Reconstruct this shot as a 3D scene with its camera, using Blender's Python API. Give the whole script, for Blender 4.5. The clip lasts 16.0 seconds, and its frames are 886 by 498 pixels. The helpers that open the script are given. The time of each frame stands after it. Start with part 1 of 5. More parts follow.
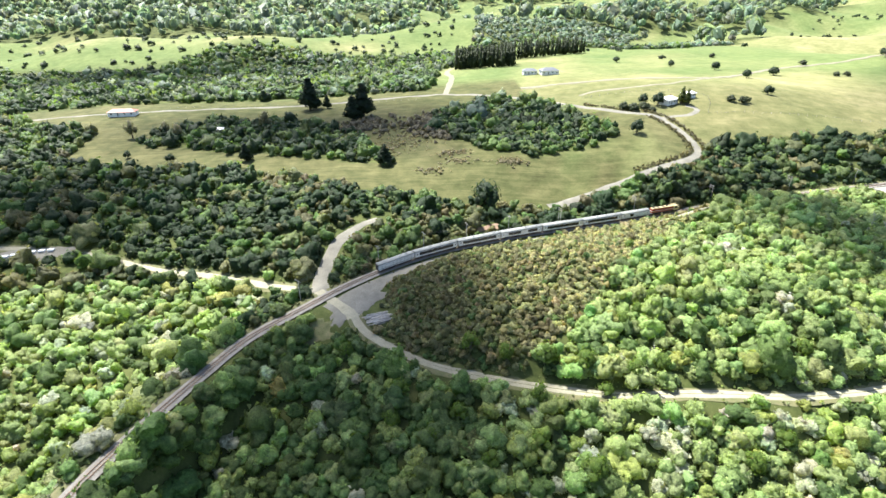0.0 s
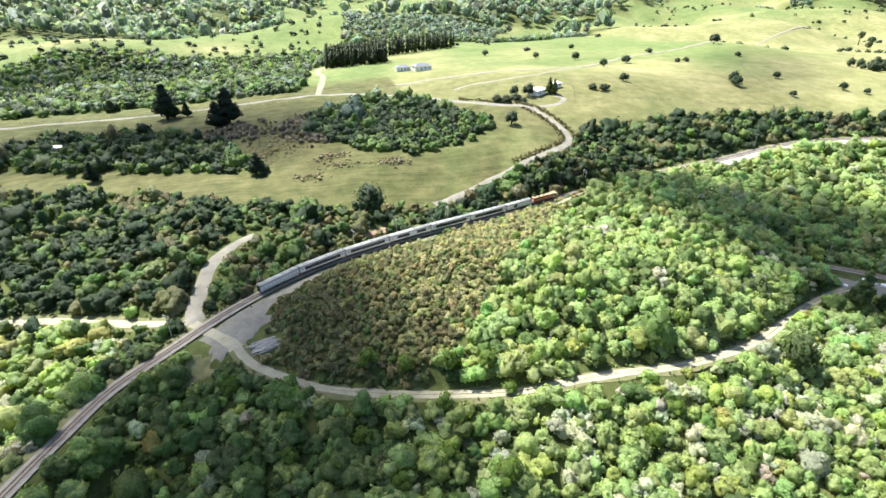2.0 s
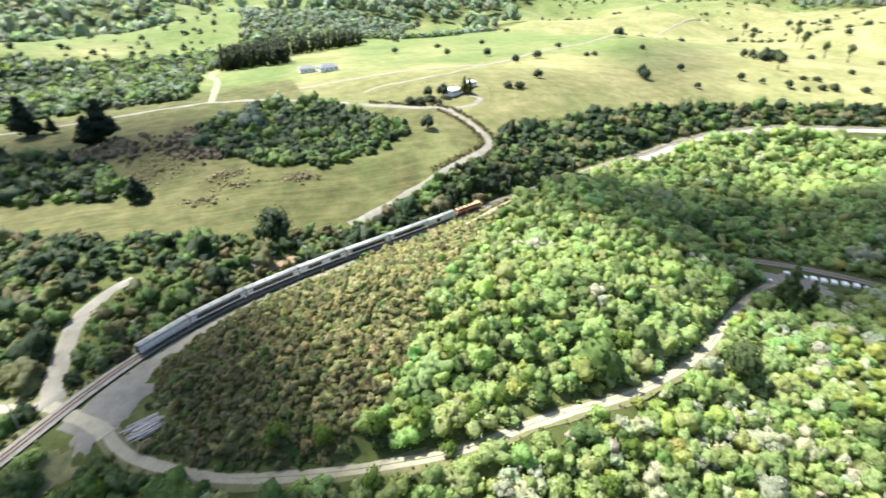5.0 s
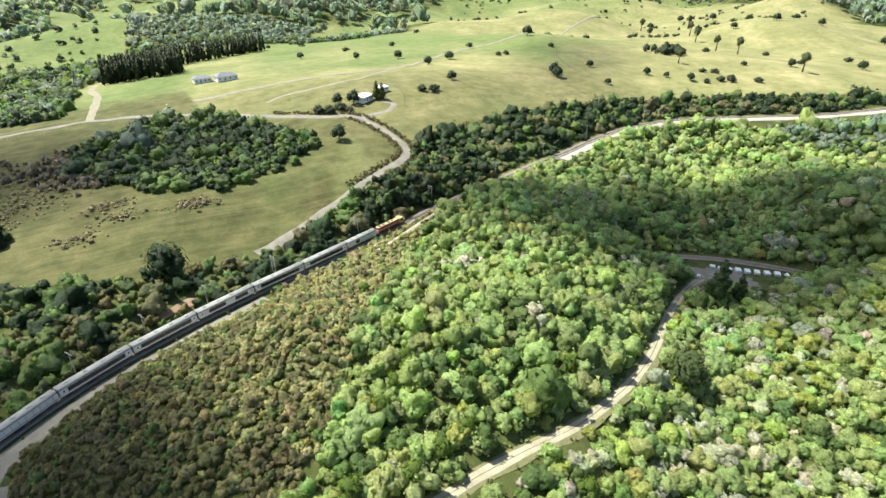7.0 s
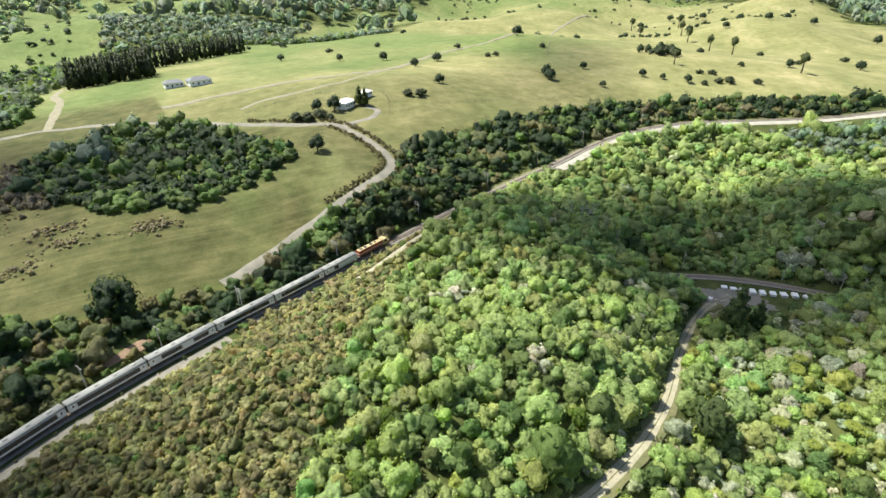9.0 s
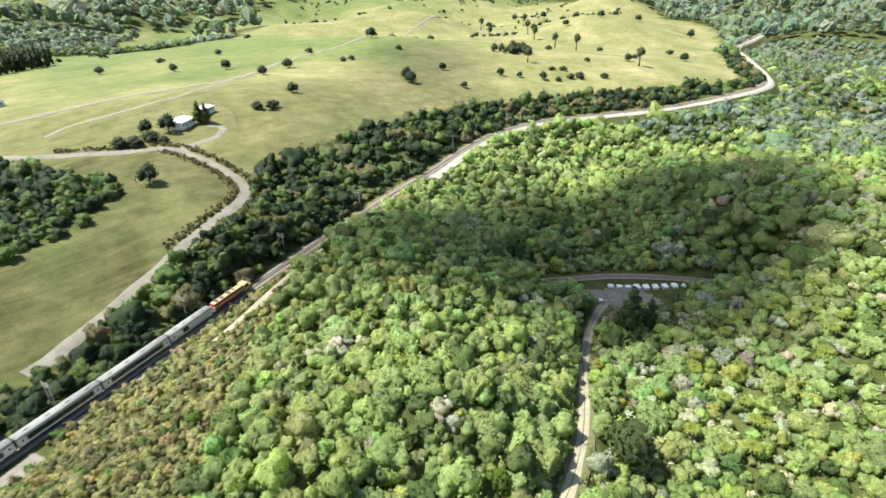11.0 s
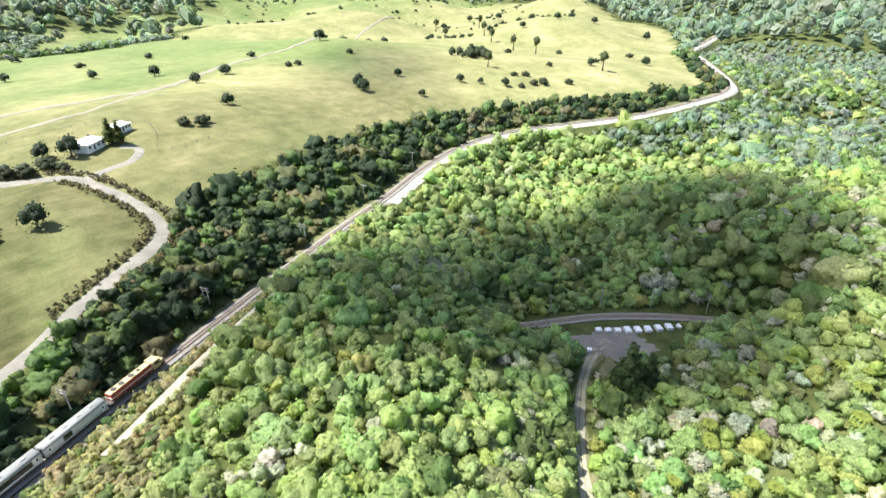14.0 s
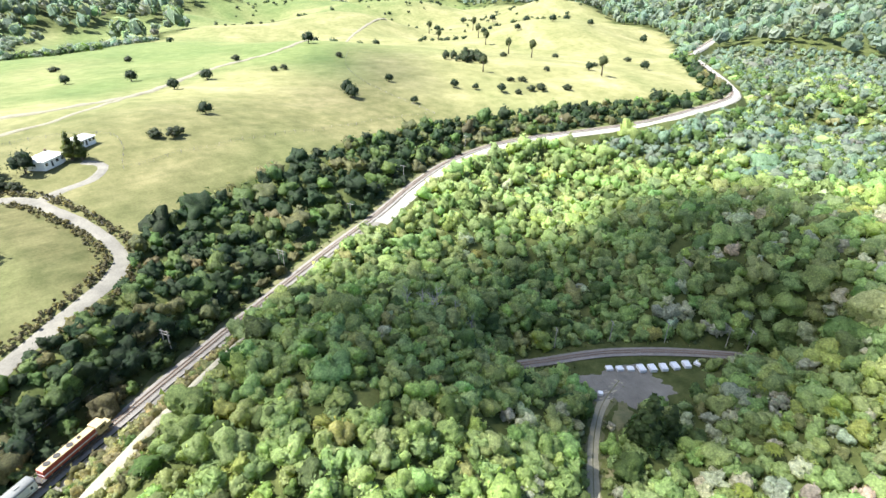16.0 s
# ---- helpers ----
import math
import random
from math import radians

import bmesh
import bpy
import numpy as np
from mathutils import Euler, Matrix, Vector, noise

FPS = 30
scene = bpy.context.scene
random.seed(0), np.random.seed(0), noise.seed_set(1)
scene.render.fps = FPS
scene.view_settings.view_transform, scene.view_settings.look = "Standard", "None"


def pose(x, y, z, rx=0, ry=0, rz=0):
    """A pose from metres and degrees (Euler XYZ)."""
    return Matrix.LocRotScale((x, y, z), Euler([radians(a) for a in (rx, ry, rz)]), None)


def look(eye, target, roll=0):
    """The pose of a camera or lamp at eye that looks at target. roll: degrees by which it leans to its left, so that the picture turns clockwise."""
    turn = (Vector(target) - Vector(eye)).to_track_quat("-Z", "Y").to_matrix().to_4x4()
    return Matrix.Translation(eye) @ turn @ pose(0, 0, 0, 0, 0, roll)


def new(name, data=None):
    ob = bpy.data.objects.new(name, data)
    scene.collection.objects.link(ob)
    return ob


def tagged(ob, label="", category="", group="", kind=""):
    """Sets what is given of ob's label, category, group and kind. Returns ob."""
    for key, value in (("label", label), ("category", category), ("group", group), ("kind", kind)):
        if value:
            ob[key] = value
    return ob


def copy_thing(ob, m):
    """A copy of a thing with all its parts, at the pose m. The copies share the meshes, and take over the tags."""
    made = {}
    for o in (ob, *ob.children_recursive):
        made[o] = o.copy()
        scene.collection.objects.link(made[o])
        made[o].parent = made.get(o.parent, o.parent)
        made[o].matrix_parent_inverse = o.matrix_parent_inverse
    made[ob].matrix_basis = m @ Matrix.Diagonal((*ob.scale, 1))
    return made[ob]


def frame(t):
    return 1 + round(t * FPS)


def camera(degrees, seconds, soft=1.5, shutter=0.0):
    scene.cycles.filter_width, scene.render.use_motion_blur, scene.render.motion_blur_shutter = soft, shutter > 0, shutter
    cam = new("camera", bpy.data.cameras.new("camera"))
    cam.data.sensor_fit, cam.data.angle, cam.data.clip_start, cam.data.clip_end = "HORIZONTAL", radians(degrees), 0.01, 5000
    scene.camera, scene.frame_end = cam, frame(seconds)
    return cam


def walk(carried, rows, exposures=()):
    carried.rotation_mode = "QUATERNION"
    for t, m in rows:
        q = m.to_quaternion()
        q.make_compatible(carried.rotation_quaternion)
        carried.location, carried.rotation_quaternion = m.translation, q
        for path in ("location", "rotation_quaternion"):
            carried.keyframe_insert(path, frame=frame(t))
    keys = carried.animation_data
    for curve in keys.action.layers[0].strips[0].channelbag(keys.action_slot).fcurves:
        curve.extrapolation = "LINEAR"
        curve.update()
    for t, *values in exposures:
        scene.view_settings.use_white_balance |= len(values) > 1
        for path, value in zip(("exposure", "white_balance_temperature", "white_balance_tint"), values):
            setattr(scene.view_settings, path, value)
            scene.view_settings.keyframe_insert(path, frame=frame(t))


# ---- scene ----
cam = camera(79.90, 16.0, shutter=0.6)
walk(cam, [
    (0.0, look((0.00, 0.00, 98.40), (0.00, 133.43, 29.86), -0.10)),
    (0.5, look((0.61, 1.28, 98.20), (4.62, 134.54, 29.45), -0.12)),
    (1.0, look((1.34, 3.14, 98.03), (16.51, 135.50, 29.09), -0.13)),
    (1.5, look((1.79, 5.33, 97.82), (27.03, 136.03, 28.69), -0.19)),
    (2.0, look((2.31, 7.99, 97.80), (32.15, 137.57, 28.40), -0.17)),
    (2.5, look((3.12, 10.89, 97.74), (34.68, 139.94, 28.12), -0.17)),
    (3.0, look((4.16, 14.21, 97.58), (36.88, 142.83, 27.69), -0.12)),
    (3.5, look((5.31, 17.84, 97.37), (38.88, 146.15, 27.31), -0.11)),
    (4.0, look((6.77, 22.00, 97.25), (41.49, 149.91, 27.01), -0.12)),
    (4.5, look((8.50, 26.09, 97.21), (46.47, 153.00, 26.85), -0.14)),
    (5.0, look((10.65, 30.68, 97.09), (60.52, 153.32, 26.58), -0.04)),
    (5.2, look((11.51, 32.50, 97.01), (66.25, 152.96, 26.34), -0.10)),
    (7.3, look((21.51, 49.46, 95.14), (90.09, 162.86, 24.86), -0.50)),
    (7.5, look((22.65, 51.25, 94.98), (91.52, 164.45, 24.68), -0.52)),
    (8.0, look((25.73, 56.02, 94.61), (95.47, 168.69, 24.31), -0.51)),
    (8.5, look((28.74, 60.70, 94.25), (98.96, 173.04, 23.90), -0.48)),
    (9.0, look((31.99, 65.56, 93.91), (102.62, 177.64, 23.55), -0.48)),
    (9.5, look((35.44, 70.16, 93.48), (109.73, 179.76, 23.01), -0.44)),
    (10.0, look((39.22, 75.00, 92.94), (123.35, 177.27, 22.50), -0.41)),
    (10.2, look((40.69, 76.90, 92.74), (128.38, 176.17, 22.33), -0.41)),
    (12.3, look((55.60, 95.91, 90.79), (158.62, 179.57, 20.89), 0.37)),
    (12.5, look((57.28, 97.55, 90.70), (160.72, 180.67, 20.76), 0.45)),
    (13.0, look((61.91, 101.28, 90.72), (165.96, 183.61, 20.75), 0.44)),
    (13.5, look((66.46, 104.64, 90.70), (170.73, 186.64, 20.67), 0.47)),
    (14.0, look((71.10, 108.12, 90.73), (175.66, 189.69, 20.63), 0.52)),
    (14.5, look((75.50, 111.51, 90.66), (180.45, 192.57, 20.55), 0.56)),
    (15.0, look((79.72, 114.86, 90.57), (185.04, 195.57, 20.61), 0.65)),
    (15.5, look((83.57, 117.92, 90.50), (189.14, 198.39, 20.64), 0.73)),
    (16.0, look((87.21, 120.85, 90.35), (192.97, 201.07, 20.50), 0.77)),
], exposures=[(0.0, 1.66, 6200, 8), (2.0, 1.62, 6250, 8), (5.0, 1.62, 6250, 8), (7.4, 1.14, 6500, 6), (9.0, 1.05, 6550, 5), (10.2, 1.1, 6500, 6), (12.4, 1.34, 6300, 9), (14.0, 1.56, 6150, 10), (16.0, 1.66, 6050, 10)])

# ---- world and sun ----
SUN_FROM = Vector((-0.61, 0.79, 1.55)).normalized()
world = bpy.data.worlds.new("sky")
scene.world = world
world.use_nodes = True
wn = world.node_tree.nodes
sky = wn.new("ShaderNodeTexSky")
sky.sky_type = "NISHITA"
sky.sun_disc = False
sky.sun_elevation = math.asin(SUN_FROM.z)
sky.sun_rotation = math.atan2(SUN_FROM.x, SUN_FROM.y)
sky.air_density, sky.dust_density, sky.ozone_density = 1.0, 2.0, 1.0
wn["Background"].inputs["Strength"].default_value = 0.085
world.node_tree.links.new(sky.outputs[0], wn["Background"].inputs["Color"])
sun = new("sun", bpy.data.lights.new("sun", "SUN"))
sun.data.energy, sun.data.angle, sun.data.color = 5.0, radians(0.55), (1.0, 0.95, 0.86)
sun.matrix_world = look(SUN_FROM * 900, (0, 0, 0))

# ---- materials ----
def nodes_of(name):
    m = bpy.data.materials.new(name)
    m.use_nodes = True
    nt = m.node_tree
    return m, nt, nt.nodes["Principled BSDF"]


def noise_node(nt, scale, detail=4.0, rough=0.6, vec=None):
    n = nt.nodes.new("ShaderNodeTexNoise")
    n.inputs["Scale"].default_value = scale
    n.inputs["Detail"].default_value = detail
    n.inputs["Roughness"].default_value = rough
    if vec is not None:
        nt.links.new(vec, n.inputs["Vector"])
    return n.outputs[0]


def ramp(nt, fac, stops):
    r = nt.nodes.new("ShaderNodeValToRGB")
    els = r.color_ramp.elements
    while len(els) < len(stops):
        els.new(0.5)
    for e, (p, c) in zip(els, stops):
        e.position, e.color = p, (*c, 1)
    nt.links.new(fac, r.inputs[0])
    return r.outputs[0]


def mix(nt, a, b, fac, mode="MIX"):
    m = nt.nodes.new("ShaderNodeMix")
    m.data_type, m.blend_type = "RGBA", mode
    for v, s in ((a, 6), (b, 7), (fac, 0)):
        if isinstance(v, (int, float)):
            m.inputs[s].default_value = v
        elif isinstance(v, tuple):
            m.inputs[s].default_value = (*v, 1)
        else:
            nt.links.new(v, m.inputs[s])
    return m.outputs[2]


def coords(nt):
    return nt.nodes.new("ShaderNodeTexCoord").outputs["Object"]


def bump(nt, bsdf, height, strength, dist):
    b = nt.nodes.new("ShaderNodeBump")
    b.inputs["Strength"].default_value, b.inputs["Distance"].default_value = strength, dist
    nt.links.new(height, b.inputs["Height"])
    nt.links.new(b.outputs[0], bsdf.inputs["Normal"])


def surface(name, c1, c2, scale, rough=0.8, metal=0.0, fine=None, relief=0.0):
    """A surface of two tones in patches and grain, at real size."""
    m, nt, b = nodes_of(name)
    v = coords(nt)
    big = ramp(nt, noise_node(nt, scale, 5, 0.65, v), [(0.3, c1), (0.7, c2)])
    grain = ramp(nt, noise_node(nt, fine or scale * 9, 3, 0.7, v), [(0.25, (0.72, 0.72, 0.72)), (0.75, (1.18, 1.18, 1.18))])
    nt.links.new(mix(nt, big, grain, 1.0, "MULTIPLY"), b.inputs["Base Color"])
    b.inputs["Roughness"].default_value, b.inputs["Metallic"].default_value = rough, metal
    if relief:
        bump(nt, b, noise_node(nt, fine or scale * 9, 4, 0.7, v), 0.6, relief)
    return m


def foliage(name):
    """Leaves: colour from the plant's own tint, a little light coming through."""
    m, nt, b = nodes_of(name)
    at = nt.nodes.new("ShaderNodeAttribute")
    at.attribute_name = "tint"
    v = coords(nt)
    leafy = noise_node(nt, 1.7, 6, 0.78, v)
    grain = ramp(nt, leafy, [(0.32, (0.44, 0.47, 0.44)), (0.52, (1.0, 1.0, 1.0)), (0.68, (1.65, 1.60, 1.48))])
    branch = ramp(nt, noise_node(nt, 0.55, 3, 0.6, v), [(0.30, (0.84, 0.86, 0.80)), (0.70, (1.14, 1.12, 1.16))])
    col = mix(nt, mix(nt, at.outputs["Color"], grain, 1.0, "MULTIPLY"), branch, 1.0, "MULTIPLY")
    bump(nt, b, leafy, 1.0, 0.45)
    nt.links.new(col, b.inputs["Base Color"])
    b.inputs["Roughness"].default_value = 0.55
    b.inputs["Specular IOR Level"].default_value = 0.35
    tr = nt.nodes.new("ShaderNodeBsdfTranslucent")
    nt.links.new(mix(nt, col, (1.12, 1.08, 0.70), 1.0, "MULTIPLY"), tr.inputs["Color"])
    ms = nt.nodes.new("ShaderNodeMixShader")
    ms.inputs[0].default_value = 0.50
    nt.links.new(b.outputs[0], ms.inputs[1])
    nt.links.new(tr.outputs[0], ms.inputs[2])
    nt.links.new(ms.outputs[0], nt.nodes["Material Output"].inputs["Surface"])
    return m


LEAF = foliage("leaves")
BARK = surface("bark", (0.10, 0.075, 0.05), (0.22, 0.19, 0.15), 1.5, 0.9, relief=0.02)
DEADWOOD = surface("dead_wood", (0.30, 0.27, 0.23), (0.48, 0.45, 0.40), 1.2, 0.9)
GRAVEL = surface("gravel_road", (0.135, 0.127, 0.105), (0.235, 0.220, 0.178), 0.16, 0.95, fine=3.0, relief=0.03)
PALEGRAVEL = surface("pale_gravel", (0.26, 0.245, 0.205), (0.40, 0.38, 0.32), 0.16, 0.95, fine=3.0, relief=0.03)
DIRT = surface("dirt_track", (0.24, 0.22, 0.155), (0.36, 0.335, 0.24), 0.22, 0.95, fine=2.5, relief=0.03)
SANDY = surface("sandy_track", (0.17, 0.155, 0.105), (0.25, 0.23, 0.155), 0.22, 0.95, fine=2.5, relief=0.03)
VERGE = surface("grass_verge", (0.085, 0.10, 0.035), (0.17, 0.155, 0.075), 0.35, 0.95, fine=2.2, relief=0.05)
CLAY = surface("bare_clay", (0.19, 0.12, 0.078), (0.29, 0.20, 0.135), 0.3, 0.95, relief=0.05)
BALLAST = surface("ballast", (0.17, 0.155, 0.135), (0.27, 0.25, 0.22), 0.4, 0.95, fine=5.0, relief=0.04)
SLEEPER = surface("sleeper", (0.16, 0.13, 0.10), (0.24, 0.20, 0.16), 1.0, 0.9)
STEEL = surface("rail_steel", (0.20, 0.13, 0.09), (0.28, 0.19, 0.13), 2.0, 0.55, 0.5)
ROOFGREY = surface("carriage_roof", (0.20, 0.205, 0.195), (0.28, 0.285, 0.27), 0.5, 0.75, 0.0)
SILVER = surface("carriage_side", (0.55, 0.56, 0.55), (0.68, 0.69, 0.68), 0.6, 0.4, 0.15)
WHITEPAINT = surface("white_paint", (0.74, 0.74, 0.72), (0.82, 0.82, 0.80), 0.8, 0.6)
DARKGLASS = surface("tinted_window", (0.012, 0.014, 0.016), (0.02, 0.023, 0.026), 0.5, 0.12)
BLUEGREY = surface("carriage_band", (0.020, 0.022, 0.024), (0.035, 0.037, 0.04), 0.6, 0.4)
UNDER = surface("underframe", (0.03, 0.03, 0.03), (0.06, 0.055, 0.05), 1.0, 0.8)
RED = surface("loco_red", (0.30, 0.05, 0.03), (0.40, 0.08, 0.045), 0.6, 0.45)
YELLOW = surface("loco_yellow", (0.40, 0.31, 0.15), (0.50, 0.40, 0.22), 0.6, 0.5)
IRONROOF = surface("painted_iron_roof", (0.70, 0.69, 0.66), (0.80, 0.79, 0.76), 0.5, 0.5)
REDROOF = surface("red_iron_roof", (0.42, 0.10, 0.075), (0.52, 0.15, 0.11), 0.5, 0.6)
DARKROOF = surface("dark_roof", (0.10, 0.11, 0.13), (0.17, 0.18, 0.20), 0.5, 0.6)
POLEWOOD = surface("pole_wood", (0.32, 0.29, 0.25), (0.46, 0.43, 0.38), 1.0, 0.9)
PORCELAIN = surface("insulator", (0.5, 0.5, 0.5), (0.6, 0.6, 0.6), 3, 0.3)
WIRE = surface("wire", (0.10, 0.10, 0.10), (0.16, 0.16, 0.16), 2, 0.5, 0.6)
WRAP = surface("white_wrap", (0.72, 0.73, 0.73), (0.84, 0.84, 0.83), 0.8, 0.45)


def ground_material():
    """Pasture, hay, litter and scrub soil by the cover that grows there."""
    m, nt, b = nodes_of("ground")
    at = nt.nodes.new("ShaderNodeAttribute")
    at.attribute_name = "cover"
    sep = nt.nodes.new("ShaderNodeSeparateColor")
    nt.links.new(at.outputs["Color"], sep.inputs[0])
    wood, hay, lush = sep.outputs
    v = coords(nt)
    n1, n2, n3 = noise_node(nt, 0.018, 5, 0.6, v), noise_node(nt, 0.12, 5, 0.65, v), noise_node(nt, 1.4, 4, 0.7, v)
    grass = ramp(nt, n1, [(0.30, (0.20, 0.205, 0.085)), (0.52, (0.285, 0.275, 0.125)), (0.72, (0.39, 0.35, 0.185))])
    green = ramp(nt, n1, [(0.30, (0.125, 0.175, 0.058)), (0.70, (0.195, 0.235, 0.085))])
    grass = mix(nt, grass, green, lush)
    straw = ramp(nt, n2, [(0.30, (0.074, 0.077, 0.030)), (0.70, (0.125, 0.116, 0.052))])
    wave = nt.nodes.new("ShaderNodeTexNoise")
    st = nt.nodes.new("ShaderNodeMapping")
    st.inputs["Rotation"].default_value = (0, 0, radians(-22))
    st.inputs["Scale"].default_value = (0.03, 0.55, 0.1)
    nt.links.new(v, st.inputs["Vector"])
    nt.links.new(st.outputs[0], wave.inputs["Vector"])
    wave.inputs["Scale"].default_value = 1.0
    rows = ramp(nt, wave.outputs[0], [(0.38, (0.80, 0.82, 0.74)), (0.62, (1.16, 1.14, 1.12))])
    straw = mix(nt, straw, rows, 1.0, "MULTIPLY")
    soil = ramp(nt, n2, [(0.30, (0.055, 0.075, 0.022)), (0.70, (0.12, 0.135, 0.045))])
    col = mix(nt, mix(nt, grass, straw, hay), soil, wood)
    patch = ramp(nt, n2, [(0.3, (0.58, 0.61, 0.55)), (0.7, (0.94, 0.92, 0.95))])
    grain = ramp(nt, n3, [(0.25, (0.78, 0.78, 0.76)), (0.75, (1.16, 1.16, 1.14))])
    col = mix(nt, mix(nt, col, patch, 1.0, "MULTIPLY"), grain, 1.0, "MULTIPLY")
    nt.links.new(col, b.inputs["Base Color"])
    b.inputs["Roughness"].default_value = 0.95
    b.inputs["Specular IOR Level"].default_value = 0.15
    bump(nt, b, n3, 0.5, 0.12)
    return m


GROUND = ground_material()

# ---- mesh helpers ----
def ob_from(name, bm, mat, parent=None, smooth=False):
    me = bpy.data.meshes.new(name)
    bm.to_mesh(me)
    bm.free()
    if smooth:
        me.polygons.foreach_set("use_smooth", [True] * len(me.polygons))
    me.materials.append(mat)
    ob = new(name, me)
    if parent is not None:
        ob.parent = parent
    return ob


def part(name, bm, mat, parent, label="", smooth=False):
    ob = ob_from(name, bm, mat, parent, smooth)
    if label:
        ob["label"] = label
    return ob


def thing(name, m, label, category, group=""):
    e = new(name)
    e.matrix_world = m
    return tagged(e, label, category, group)


def box(bm, x0, x1, y0, y1, z0, z1, bev=0.0):
    r = bmesh.ops.create_cube(bm, size=1)
    vs = r["verts"]
    bmesh.ops.scale(bm, verts=vs, vec=(x1 - x0, y1 - y0, z1 - z0))
    bmesh.ops.translate(bm, verts=vs, vec=((x0 + x1) / 2, (y0 + y1) / 2, (z0 + z1) / 2))
    if bev:
        es = list({e for v in vs for e in v.link_edges})
        bmesh.ops.bevel(bm, geom=es, offset=bev, segments=2, affect="EDGES", profile=0.6)
    return bm


def boxes(*args, bev=0.0):
    bm = bmesh.new()
    for a in args:
        box(bm, *a, bev=bev)
    return bm


def rod(bm, a, b, r0, r1, n=8):
    a, b = Vector(a), Vector(b)
    r = bmesh.ops.create_cone(bm, cap_ends=True, segments=n, radius1=r0, radius2=r1, depth=(b - a).length)
    m = Matrix.Translation((a + b) / 2) @ (b - a).to_track_quat("Z", "Y").to_matrix().to_4x4()
    bmesh.ops.transform(bm, matrix=m, verts=r["verts"])
    return bm


def mesh_arrays(name, verts, faces, mat, tint=None, smooth=False, normals=None):
    """A mesh from arrays of corner places and of equal-sided faces."""
    me = bpy.data.meshes.new(name)
    k = faces.shape[1]
    me.vertices.add(len(verts))
    me.vertices.foreach_set("co", verts.astype(np.float32).ravel())
    me.loops.add(faces.size)
    me.loops.foreach_set("vertex_index", faces.astype(np.int32).ravel())
    me.polygons.add(len(faces))
    me.polygons.foreach_set("loop_start", np.arange(0, faces.size, k, dtype=np.int32))
    me.polygons.foreach_set("loop_total", np.full(len(faces), k, dtype=np.int32))
    if smooth:
        me.polygons.foreach_set("use_smooth", np.ones(len(faces), dtype=bool))
    if tint is not None:
        at = me.attributes.new("tint", "FLOAT_COLOR", "POINT")
        at.data.foreach_set("color", np.c_[tint, np.ones(len(tint))].astype(np.float32).ravel())
    me.materials.append(mat)
    me.update(calc_edges=True)
    if normals is not None:
        me.polygons.foreach_set("use_smooth", np.ones(len(faces), dtype=bool))
        me.normals_split_custom_set_from_vertices(normals)
    return me


# ---- the lie of the land: broad rises (+) and hollows (-): x, y, height, radius ----
RISES = [
    (160, 520, 16.9, 200), (75, 155, 9.1, 45), (300, 87, 9.8, 45), (475, 460, 11.9, 110),
    (150, 200, 8.7, 30), (-30, 300, 5.9, 70), (180, 370, 13.5, 70), (0, 125, 4.9, 30),
    (565, 300, 8.5, 70), (457, 582, 5.6, 45), (-240, 405, 7.7, 70), (355, 55, 7.5, 70),
    (105, 290, 6.7, 30), (300, 140, 6.5, 30), (240, 80, 7.0, 30), (460, 620, 12.8, 200),
    (30, 275, 4.8, 30), (-60, 215, 5.2, 30), (35, 460, 9.3, 110), (-127, 290, 4.0, 45),
    (320, 370, 4.1, 70), (105, 170, 5.8, 30), (15, 155, 5.9, 30), (-220, 900, 15, 80), (40, 980, 17, 90), (-470, 860, 13, 80), (240, 1050, 20, 100), (430, 1180, 24, 120), (118, 142, 4.0, 12), (46, 172, 4.0, 13), (-40, 118, 3.5, 14),
]
HOLLOWS = [
    (145, 20, -11.8, 110), (320, 230, -11.5, 70), (-135, 90, -11.6, 70), (600, 125, -10.9, 70),
    (240, 170, -8.6, 30), (7, 20, -6.9, 45), (-100, 650, -7.7, 70), (60, 215, -6.8, 30),
    (195, 260, -6.5, 30), (165, 125, -6.4, 30), (97, 20, -11.7, 45), (390, 200, -5.5, 45),
    (645, 125, -10.4, 30), (330, 230, -6.7, 30), (565, 90, -9.0, 70), (225, 140, -9.4, 30),
    (-65, 20, -9.4, 70), (255, 200, -5.7, 30), (150, 80, -5.7, 30), (-105, 185, -3.9, 30),
    (-150, 50, -5.0, 30), (187, 20, -4.4, 45), (-195, 200, -2.5, 30), (110, 184, -4.0, 12),
]


def curve(points, step=2.0):
    """Evenly spaced points on a smooth line through the given ones."""
    p = np.array(points, float)
    q = np.vstack([2 * p[0] - p[1], p, 2 * p[-1] - p[-2]])
    out = []
    for i in range(1, len(q) - 2):
        n = max(2, int(np.linalg.norm(q[i + 1] - q[i]) / step))
        t = np.linspace(0, 1, n, endpoint=False)[:, None]
        a, b, c, d = q[i - 1], q[i], q[i + 1], q[i + 2]
        out.append(0.5 * (2 * b + (c - a) * t + (2 * a - 5 * b + 4 * c - d) * t**2 + (3 * b - 3 * c + d - a) * t**3))
    return np.vstack(out + [p[-1:]])


def away(x, y, line):
    """Distance from each place to a line, and the index of the nearest point."""
    x, y = np.ravel(x), np.ravel(y)
    d, k = np.empty(len(x)), np.empty(len(x), int)
    for i in range(0, len(x), 20000):
        s = slice(i, i + 20000)
        q = (x[s, None] - line[None, :, 0]) ** 2 + (y[s, None] - line[None, :, 1]) ** 2
        k[s] = q.argmin(1)
        d[s] = np.sqrt(q.min(1))
    return d, k


